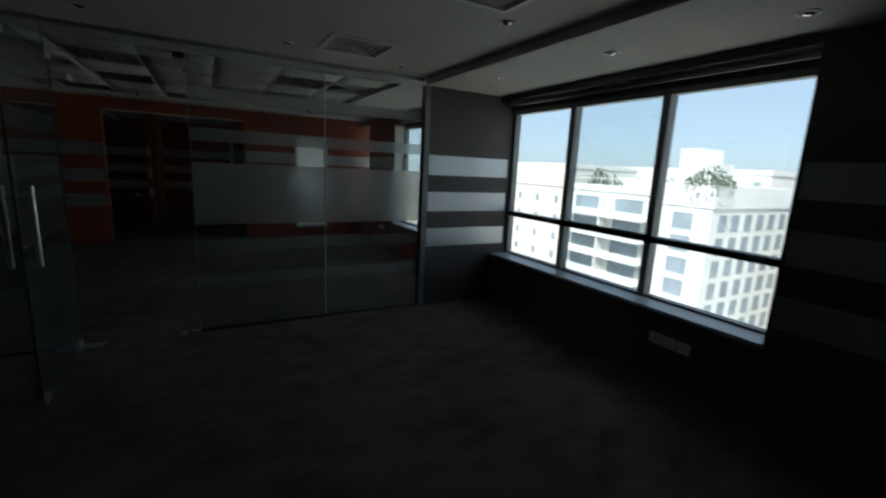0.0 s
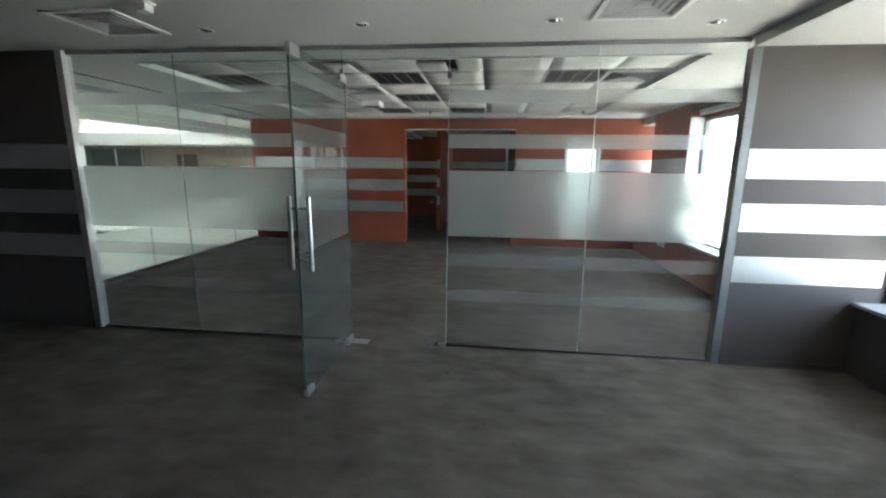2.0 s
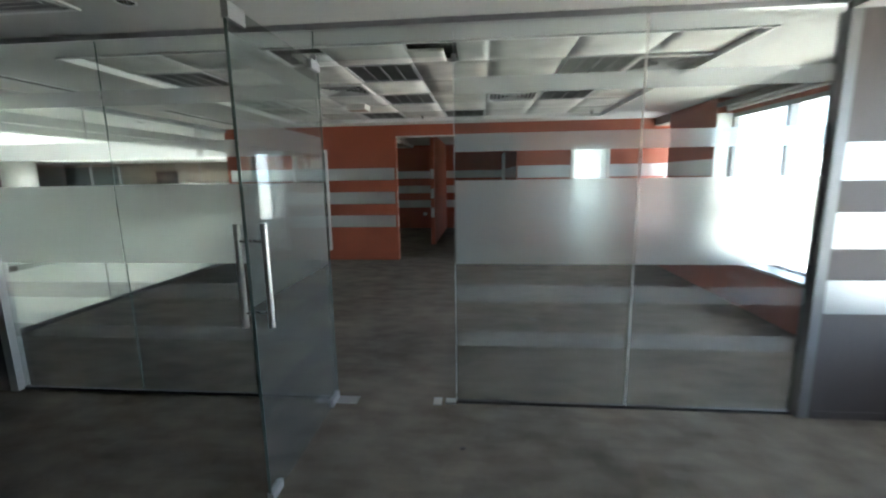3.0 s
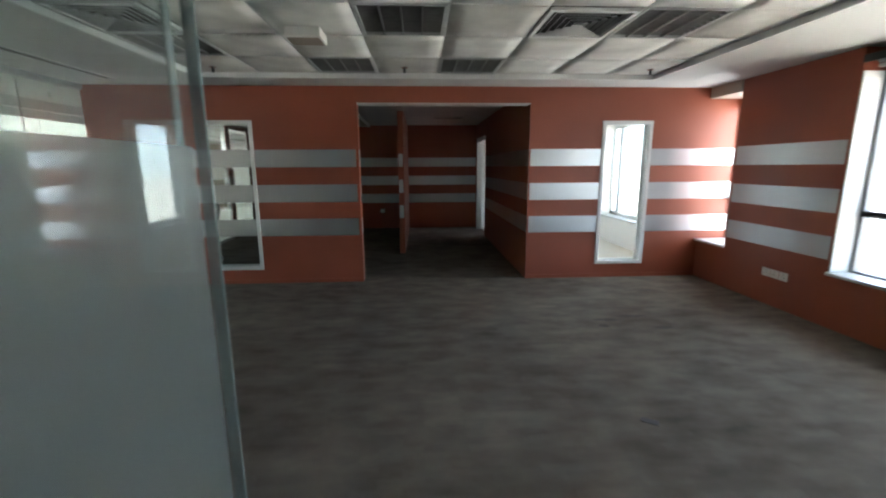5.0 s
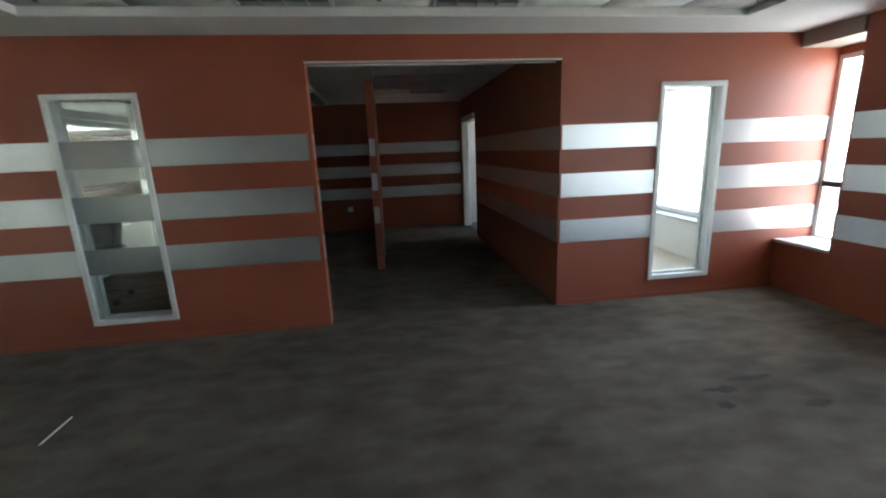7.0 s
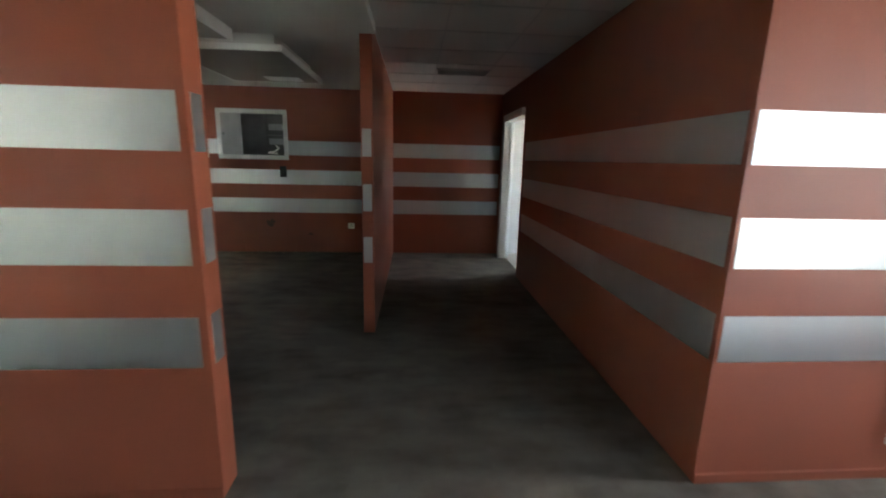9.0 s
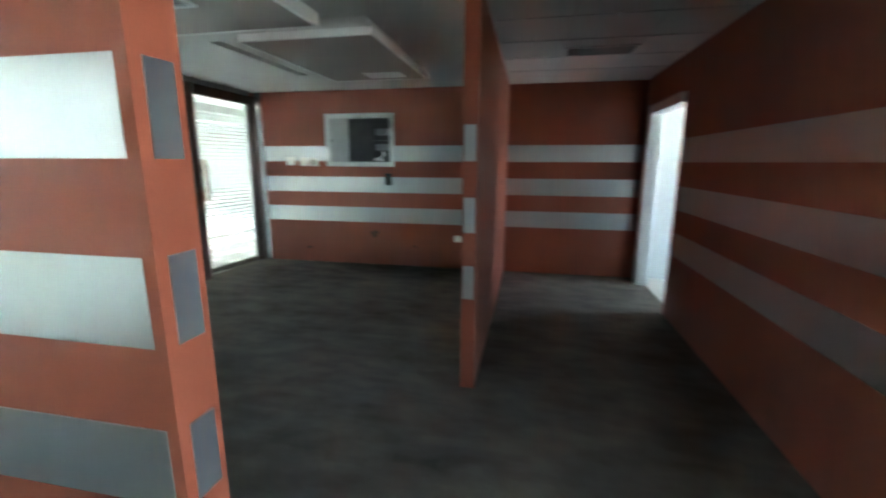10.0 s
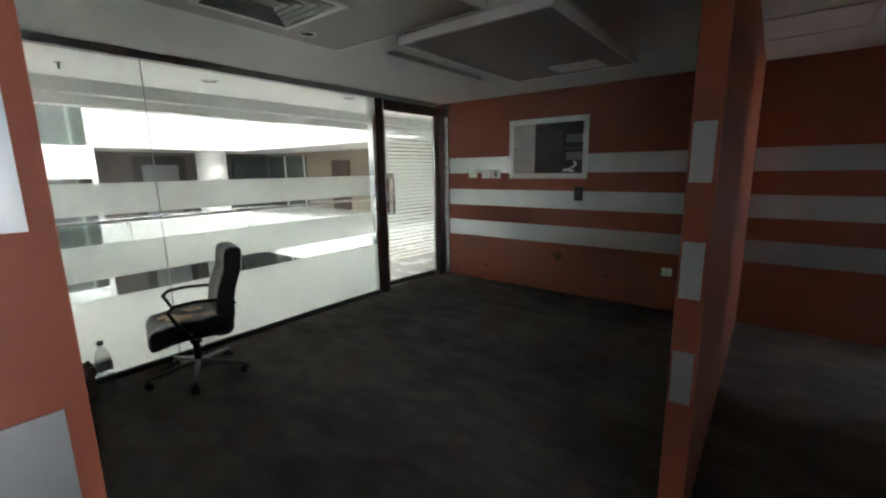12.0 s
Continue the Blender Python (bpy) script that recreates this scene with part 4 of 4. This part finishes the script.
atrium = thing("atrium_building", "white atrium galleries across an open void", "building")
XF = -20.0
for k in range(-3, 3):
    z = k * 4.0
    for i in range(12):
        y = -12 + i * 2.2
        part("fascia_panel", boxes((XF - 0.3, XF, y + 0.008, y + 2.192, z - 1.55, z), bevel=0.006), PLASTER, atrium)
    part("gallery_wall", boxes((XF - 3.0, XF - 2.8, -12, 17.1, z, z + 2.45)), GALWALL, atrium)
    part("gallery_slab", boxes((XF - 2.8, XF - 0.3, -12, 16.9, z - 0.3, z)), MARBLE, atrium)
    part("gallery_soffit", boxes((XF - 2.8, XF - 0.3, -12, 16.9, z + 2.45, z + 2.5), (XF - 0.3, XG - 0.06, 14.4, 16.9, z + 2.45, z + 2.5)), WHITE, atrium)
    for i in range(5):
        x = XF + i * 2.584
        part("fascia_panel", boxes((x + 0.008, x + 2.576, 14.1, 14.4, z - 1.55, z), bevel=0.006), PLASTER, atrium)
    part("gallery_wall", boxes((XF - 2.8, XG - 0.06, 16.9, 17.1, z, z + 2.45)), TAN, atrium)
    part("gallery_slab", boxes((XF - 0.3, XG - 0.06, 14.4, 16.9, z - 0.3, z)), MARBLE, atrium)
    part("fascia", boxes((XF, XG - 0.06, -12.3, -12, z - 1.55, z + 2.45)), PLASTER, atrium)
    for y in (-9, -3.5, 2.0, 11.1):
        part("doorway", boxes((XF - 2.79, XF - 2.7, y, y + 1.9, z, z + 2.3)), DKFRAME, atrium)
        part("shutter", boxes((XF - 2.69, XF - 2.66, y + 0.3, y + 1.6, z, z + 1.95)), GREYFRAME, atrium)
    for y in (-6.5, 0.2, 13.4):
        bm = bmesh.new()
        tube(bm, (XF - 1.2, y, z), (XF - 1.2, y, z + 2.45), 0.55, 28)
        part("column", bm, PLASTER, atrium, smooth=True)
    for x in (-22.7, -21.2):
        part("shopfront", boxes((x, x + 1.46, 16.8, 16.89, z, z + 2.3)), SHOPGLASS, atrium)
        part("shopfront_post", boxes((x + 1.40, x + 1.47, 16.74, 16.79, z, z + 2.3)), PVCFRAME, atrium)
    part("shopfront", boxes((XF - 2.79, XF - 2.7, 15.0, 16.7, z, z + 2.3)), SHOPGLASS, atrium)
    part("gallery_door", boxes((-17.9, -16.8, 16.82, 16.89, z, z + 2.05)), BRONZE, atrium)
    part("gallery_door", boxes((-12.9, -11.2, 16.82, 16.89, z, z + 2.05)), BRONZE, atrium)
    if k != 0:
        part("near_fascia", boxes((XR - 0.4, XR - 0.1, -12, 14.1, z - 1.55, z)), PLASTER, atrium)
    bm = bmesh.new()
    tube(bm, (XF + 0.1, -12, z + 1.05), (XF + 0.1, 14, z + 1.05), 0.03, 8)
    part("far_handrail", bm, CHROME, atrium)

# glazed lift shaft standing before the far galleries
lift = thing("lift_shaft", "glazed lift shaft with white steel framing", "lift shaft", (XF + 1.0, 6.6, -12.6))
part("back_wall", boxes((-0.95, -0.85, -2.2, 2.2, 0, 24.5)), POST, lift)
for y in (-2.2, -0.75, 0.75, 2.2):
    part("mullion", boxes((0.9, 1.02, y - 0.06, y + 0.06, 0, 24.5)), PVCFRAME, lift)
for i in range(13):
    z = 0.1 + i * 2.0
    part("transom", boxes((0.92, 1.0, -2.2, 2.2, z, z + (0.9 if i % 2 else 0.14))), PVCFRAME, lift)
for y in (-2.2, 2.2):
    part("side_pane", boxes((-0.85, 0.9, y - 0.01, y + 0.01, 0, 24.5)), SHOPGLASS, lift)
    part("corner_post", boxes((-0.85, -0.70, y - 0.07, y + 0.07, 0, 24.5)), PVCFRAME, lift)
part("front_pane", boxes((0.945, 0.955, -2.2, 2.2, 0, 24.5)), GLASS, lift)
part("atrium_floor", boxes((XF - 3, XG, -12.3, 17.1, -12.9, -12.6)), MARBLE, atrium)
part("near_wall", boxes((XG - 0.055, XG + 0.15, YE + 0.2, 17.1, -12.9, 2.89), (XG - 0.055, XG + 0.15, -12.3, -7.0, -12.9, 2.89), (XG - 0.055, XG + 0.15, -7.0, YE + 0.2, -12.9, -0.31)), PLASTER, atrium)
part("upper_wall", boxes((XG - 0.3, XG - 0.06, -12, 17.1, 2.91, 12.0)), PLASTER, atrium)
part("skylight", boxes((XF - 3, XG - 0.06, -12.3, 17.1, 12.0, 12.05)), SKYLIGHT, atrium)
part("outer_wall", boxes((XF - 3.3, XF - 3, -12.3, 17.1, -12.9, 12.0), (XF - 3.3, XG, 17.1, 17.4, -12.9, 12.0), (XF - 3.3, XG - 0.06, -12.6, -12.3, -12.9, 12.0)), PLASTER, atrium)

# ---- loose things in the back room ----
chair = thing("office_chair", "worn black leather swivel chair with torn seat", "chair", (-6.53, 6.57, 0), -106)
bm = bmesh.new()
slab(bm, -0.28, 0.29, -0.255, 0.255, -0.085, 0.05, bevel=0.05)
bmesh.ops.subdivide_edges(bm, edges=[e for e in bm.edges if abs(e.verts[0].co.x - e.verts[1].co.x) > 0.3 or abs(e.verts[0].co.y - e.verts[1].co.y) > 0.3], cuts=7, use_grid_fill=True)
for v in bm.verts:
    lump = 0.006 * math.sin(v.co.x * 31) * math.cos(v.co.y * 27)
    v.co.z += -0.42 * max(0, v.co.x - 0.08) ** 1.4 + (0.035 * (v.co.y / 0.25) ** 2 + lump + 0.02 * max(0, -v.co.x) / 0.28 if v.co.z > 0 else 0)
seat = part("seat", bm, LEATHER, chair, "cracked black leather seat pad", smooth=True)
seat.location = (0.02, 0, 0.455)
rnd = random.Random(9)
for cx, cy, w in ((0.06, 0.06, 0.14), (-0.04, -0.11, 0.10), (0.15, -0.04, 0.08), (-0.12, 0.10, 0.07)):
    bm = bmesh.new()
    ring = [bm.verts.new((cx + w * rnd.uniform(0.5, 1.1) * math.cos(a), cy + w * rnd.uniform(0.4, 0.8) * math.sin(a), 0.052 + 0.04 * (cy / 0.25) ** 2)) for a in [6.2832 * i / 11 for i in range(11)]]
    f = bm.faces.new(ring)
    ext = bmesh.ops.extrude_face_region(bm, geom=[f])
    for v in ext["geom"]:
        if isinstance(v, bmesh.types.BMVert):
            v.co.z += 0.010
    bmesh.ops.recalc_face_normals(bm, faces=bm.faces)
    part("torn_patch", bm, TORN, seat, "torn leather with bare foam")
bm = bmesh.new()
slab(bm, -0.06, 0.06, -0.245, 0.245, 0.0, 0.68, bevel=0.045)
bmesh.ops.subdivide_edges(bm, edges=[e for e in bm.edges if abs(e.verts[0].co.z - e.verts[1].co.z) > 0.3 or abs(e.verts[0].co.y - e.verts[1].co.y) > 0.3], cuts=9, use_grid_fill=True)
for v in bm.verts:
    u = v.co.z / 0.68
    wide = v.co.y / 0.245
    v.co.y *= 1.0 - 0.20 * u ** 2
    if v.co.x > 0:
        v.co.x += 0.025 * wide ** 2 - 0.012 * max(0, math.sin(u * 18.85)) * (1 - wide ** 2)
    v.co.x += -0.06 * u + 0.055 * math.sin(math.pi * min(1, u * 1.35)) - 0.03 * max(0, u - 0.75)
    v.co.x += 0.07 * max(0, 0.25 - u) / 0.25
back = part("backrest", bm, LEATHER, chair, "tall black leather back", smooth=True)
back.location = (-0.25, 0, 0.355)
for sgn in (-1, 1):
    y = sgn * 0.27
    bm = bent(bmesh.new(), [(-0.27, y, 0.62), (-0.15, y, 0.665), (0.0, y, 0.675), (0.13, y, 0.665), (0.17, y, 0.63), (0.12, y, 0.52), (0.06, y, 0.435), (0.02, y * 0.8, 0.42)], 0.013)
    part("armrest", bm, BLACKP, chair, smooth=True)
bm = bmesh.new()
tube(bm, (0, 0, 0.10), (0, 0, 0.28), 0.028, 16)
tube(bm, (0, 0, 0.28), (0, 0, 0.42), 0.045, 16)
part("gas_column", bm, BLACKP, chair, smooth=True)
part("tilt_plate", boxes((-0.13, 0.13, -0.10, 0.10, 0.40, 0.43), bevel=0.008), BLACKP, chair)
for i in range(5):
    a = radians(-27 + 106 + 72 * i)
    ca, sa = math.cos(a), math.sin(a)
    bm = bmesh.new()
    tube(bm, (ca * 0.02, sa * 0.02, 0.125), (ca * 0.345, sa * 0.345, 0.075), 0.022, 10, 0.014)
    leg = part("base_leg", bm, DULL_SHADED, chair, "dull chromed base leg, darkened for shade", smooth=True)
    bm = bmesh.new()
    for o in (-0.016, 0.016):
        tube(bm, (ca * 0.345 - sa * o - sa * 0.009, sa * 0.345 + ca * o + ca * 0.009, 0.028), (ca * 0.345 - sa * o + sa * 0.009, sa * 0.345 + ca * o - ca * 0.009, 0.028), 0.028, 14)
    tube(bm, (ca * 0.345, sa * 0.345, 0.03), (ca * 0.345, sa * 0.345, 0.075), 0.009, 8)
    part("castor", bm, BLACKP, leg, smooth=True)

bottle = thing("water_bottle", "clear plastic water bottle standing on carpet", "bottle", (-6.85, 6.04, 0))
prof = [(0.0, 0.0), (0.040, 0.0), (0.044, 0.01), (0.044, 0.09), (0.041, 0.10), (0.044, 0.11), (0.044, 0.20), (0.040, 0.225), (0.028, 0.26), (0.015, 0.285), (0.014, 0.30)]
bottle.scale = (1.2, 1.2, 1.2)
# grey veil in the plastic stands for light caught by the water
PET = clear_glass("clear_plastic", (0.95, 0.97, 0.97), dust_sheen=0.10)
bm = bmesh.new()
n = 20
rings = [[bm.verts.new((r * math.cos(6.2832 * i / n), r * math.sin(6.2832 * i / n), z)) for i in range(n)] for r, z in prof[1:]]
for a, b in zip(rings, rings[1:]):
    for i in range(n):
        bm.faces.new((a[i], a[(i + 1) % n], b[(i + 1) % n], b[i]))
bm.faces.new(rings[0])
part("body", bm, PET, bottle, smooth=True)
bm = bmesh.new()
tube(bm, (0, 0, 0.30), (0, 0, 0.322), 0.017, 16)
part("cap", bm, BLACKP, bottle, "dark screw cap")
bm = bmesh.new()
tube(bm, (0, 0, 0.135), (0, 0, 0.20), 0.0448, 20)
bmesh.ops.delete(bm, geom=[f for f in bm.faces if len(f.verts) > 4], context="FACES")
part("label", bm, SILVER, bottle, "pale printed label band", smooth=True)
bag = thing("paper_bag", "crumpled brown paper bag on the carpet", "bag", (-6.90, 5.90, 0))
bm = bmesh.new()
slab(bm, -0.09, 0.09, -0.08, 0.08, 0.0, 0.22)
bmesh.ops.subdivide_edges(bm, edges=bm.edges[:], cuts=4, use_grid_fill=True)
for v in bm.verts:
    if v.co.z > 0.01:
        v.co += noise.noise_vector(v.co * 14) * 0.028
part("body", bm, CARD, bag)
part("dark_lid", boxes((-0.05, 0.05, -0.03, 0.03, 0.24, 0.255), bevel=0.004), BLACKP, bag)

stick = thing("wooden_stick", "short pale stick lying on the carpet", "stick", (-5.18, 3.95, 0.0), 88)
bm = bmesh.new()
tube(bm, (-0.13, 0, 0.006), (0.13, 0.01, 0.007), 0.005, 8)
part("shaft", bm, PLASTIC, stick)
for x, y, s, a in ((-2.2, -0.47, 0.018, 20), (-1.53, 1.85, 0.05, -35), (-1.9, -1.1, 0.015, 50)):
    crumb = thing("debris_scrap", "small dark scrap lying on the carpet", "scrap", (x, y, 0), a, group="floor scraps")
    part("scrap", boxes((-s, s, -s * 0.5, s * 0.5, 0.0, 0.006), bevel=0.002), DKFRAME, crumb)
structure("baseboard", boxes((XG + 0.07, OL, YO - 0.008, YO, 0, 0.05), (OR, XI, YO - 0.008, YO, 0, 0.05), bevel=0.001), ORANGE, "low orange painted skirting", "baseboard")
structure("baseboard", boxes((0.04, XI, -0.008, 0.0, 0, 0.05), bevel=0.001), BROWN, "low taupe painted skirting", "baseboard")


def blotch(wall, x, z, w, h, seed, y):
    """An irregular dark stain on a wall that faces -y."""
    rn = random.Random(seed)
    bm = bmesh.new()
    front = [bm.verts.new((x + w * rn.uniform(0.4, 1.0) * math.cos(6.2832 * i / 14), y - 0.0012, z + h * rn.uniform(0.4, 1.0) * math.sin(6.2832 * i / 14))) for i in range(14)]
    bm.faces.new(front)
    part("stain", bm, STAIN, wall, "dark scuffed stain")


def carpet_stain(x, y, w, h, seed):
    """A dark trodden-in stain lying on the carpet."""
    rn = random.Random(seed)
    bm = bmesh.new()
    ring = [(x + w * rn.uniform(0.45, 1.0) * math.cos(6.2832 * i / 22), y + h * rn.uniform(0.45, 1.0) * math.sin(6.2832 * i / 22)) for i in range(22)]
    bm.faces.new([bm.verts.new((a, b, 0.0015)) for a, b in ring])
    part("stain", bm, CARPET_STAIN, floor, "dark stain on the carpet")


CARPET_STAIN = material("carpet_stain", (0.062, 0.053, 0.044), 0.95, vary=0.3, scale=9, bump=0.4, fine=240)
for stain in ((-1.13, 3.42, 0.09, 0.05, 31), (-1.02, 3.57, 0.16, 0.05, 32), (-0.58, 3.33, 0.13, 0.05, 33), (-0.74, 3.66, 0.20, 0.045, 34), (-0.1, 4.55, 0.16, 0.05, 35)):
    carpet_stain(*stain)
STAIN = material("brown_stain", (0.13, 0.05, 0.03), 0.8, vary=0.3, scale=20)
blotch(wall_n, -5.12, 0.47, 0.10, 0.09, 1, YE)
blotch(wall_n, -4.5, 0.30, 0.05, 0.03, 2, YE)
blotch(wall_n, -6.2, 0.22, 0.07, 0.03, 3, YE)
rnd = random.Random(21)
bm = bmesh.new()
for _ in range(90):
    x, y, q = rnd.uniform(-6.8, -3.4), YE - 0.02 - abs(rnd.gauss(0, 0.05)), rnd.uniform(0.004, 0.014)
    m = Matrix.Translation((x, y, q * 0.4)) @ Euler((0, 0, rnd.uniform(0, 6))).to_matrix().to_4x4() @ Matrix.Diagonal((q, q * 0.7, q * 0.5, 1))
    bmesh.ops.create_icosphere(bm, subdivisions=1, radius=1, matrix=m)
tagged(part("plaster_crumbs", bm, TORN, None, "brown plaster crumbs along the wall base"), "", "debris", "", "stuff")

# ---- city outside ----
structure("ground", boxes((6, 4000, -2500, 2500, -42.5, -42)), SOIL, "hazy dusty city ground far below", "ground")


def tower(x, y0, y1, top, depth, mat, label, cols, win, balcony=False, side_cols=0, parapet=1.0, storey=3.3):
    """A block of flats: walls, window openings with dark panes, balconies and a parapet, facing -x."""
    t = thing("apartment_building", label, "building", (x, (y0 + y1) / 2, -42), group="buildings outside")
    w, h = (y1 - y0) / 2, top + 42
    part("wall", boxes((0, depth, -w, w, 0, h - parapet)), mat, t)
    part("parapet", boxes((-0.15, 0.15, -w - 0.15, w + 0.15, h - parapet, h), (depth - 0.3, depth, -w, w, h - parapet, h), (0.15, depth, -w - 0.15, -w + 0.15, h - parapet, h), (0.15, depth, w - 0.15, w + 0.15, h - parapet, h)), mat, t)
    ww, wh = win
    z = h - parapet - 2.9
    while z > h - 24:
        for c in range(cols):
            y = -w + (c + 0.5) * 2 * w / cols
            o = part("window", boxes((-0.10, -0.02, y - ww / 2 - 0.1, y + ww / 2 + 0.1, z - 0.1, z), (-0.10, -0.02, y - ww / 2 - 0.1, y - ww / 2, z, z + wh), (-0.10, -0.02, y + ww / 2, y + ww / 2 + 0.1, z, z + wh),
                                     (-0.10, -0.02, y - ww / 2 - 0.1, y + ww / 2 + 0.1, z + wh, z + wh + 0.1)), mat, t)
            part("pane", boxes((-0.05, -0.01, y - ww / 2, y + ww / 2, z, z + wh)), WINDARK, o)
        for c in range(side_cols):
            sx = 1.0 + (c + 0.5) * (depth - 2) / side_cols
            part("pane", boxes((sx - ww * 0.3, sx + ww * 0.3, -w - 0.05, -w - 0.01, z, z + wh)), WINDARK, t)
        if balcony:
            b = part("balcony", boxes((-1.6, -0.02, -w + 0.4, w - 0.4, z - 0.75, z - 0.5)), mat, t)
            part("railing", boxes((-1.6, -1.5, -w + 0.4, w - 0.4, z - 0.5, z + 0.35)), mat, b)
            part("divider", boxes((-1.5, -0.11, -0.1, 0.1, z - 0.5, z + wh)), mat, b)
        z -= storey
    return t, h


tower(70, 68, 100, 4.0, 25, FACADE, "far white apartment block with small windows", 9, (1.2, 1.4))
t1, h1 = tower(52, 49, 64, 1.6, 16, FACADE_B, "cream apartment block with small square windows", 3, (1.0, 1.3), side_cols=3, parapet=2.2)
t2, h2 = tower(50, 31.4, 46.6, 0.3, 18, FACADE, "white apartment block with long balconies", 2, (4.7, 2.1), True, side_cols=4, storey=3.0)
t3, h3 = tower(50, 23.8, 30.6, 1.1, 20, FACADE, "white apartment block with a planted roof", 1, (2.7, 2.1), side_cols=6, parapet=2.7, storey=2.85)
tower(62, 4, 19.5, -0.5, 20, FACADE, "white apartment block with tall windows", 6, (1.2, 2.0), side_cols=4)
tower(85, -30, 2, -6.0, 25, FACADE_B, "distant cream apartment block", 9, (1.4, 1.6))
tower(95, 38, 74, 4.2, 20, FACADE, "hazy distant white apartment block", 8, (1.6, 1.6))
tower(100, -6, 32, 3.4, 20, FACADE_B, "hazy distant cream apartment block", 8, (1.6, 1.6))
part("penthouse", boxes((4, 10, -6, 1.5, h2 - 1, h2 + 1.2)), FACADE, t2)
part("roof_railing", boxes((0.6, 0.7, -8, 8, h2 + 0.9, h2 + 1.0), *[(0.6, 0.7, -8 + 2 * i, -7.9 + 2 * i, h2 - 0.2, h2 + 0.9) for i in range(9)]), PVCFRAME, t2)
part("stair_tower", boxes((1.5, 6, -0.4, 2.4, h3 - 1, h3 + 4.4), (1.5, 6, -1.9, -0.4, h3 - 1, h3 + 2.6)), FACADE, t3)


def roof_shrub(parent, cx, cy, cz, rx, rz, count, seed):
    """A loose shrub of many small leaf clumps on a few stems."""
    rn = random.Random(seed)
    bm = bmesh.new()
    for _ in range(count):
        a, u = rn.uniform(0, 6.283), rn.random() ** 0.5
        p = Vector((cx + rx * u * math.cos(a), cy + rx * u * math.sin(a), cz + rz * rn.uniform(0.1, 1) * (1.15 - u * u)))
        s = rn.uniform(0.10, 0.24)
        m = Matrix.Translation(p) @ Euler([rn.uniform(0, 3.1) for _ in range(3)]).to_matrix().to_4x4() @ Matrix.Diagonal((s, s * 0.7, s * 0.2, 1))
        bmesh.ops.create_icosphere(bm, subdivisions=1, radius=1, matrix=m)
    tube(bm, (cx, cy, cz - 0.8), (cx, cy, cz + rz * 0.7), 0.08, 6)
    part("roof_shrub", bm, LEAF, parent, "dusty green rooftop shrub")


roof_shrub(t2, 2.0, 3.7, h2 - 0.2, 1.7, 2.6, 300, 3)
roof_shrub(t2, 3.0, 1.5, h2 - 0.2, 1.3, 1.6, 70, 4)
roof_shrub(t3, 0.9, -2.2, h3 - 0.2, 2.9, 2.4, 420, 5)
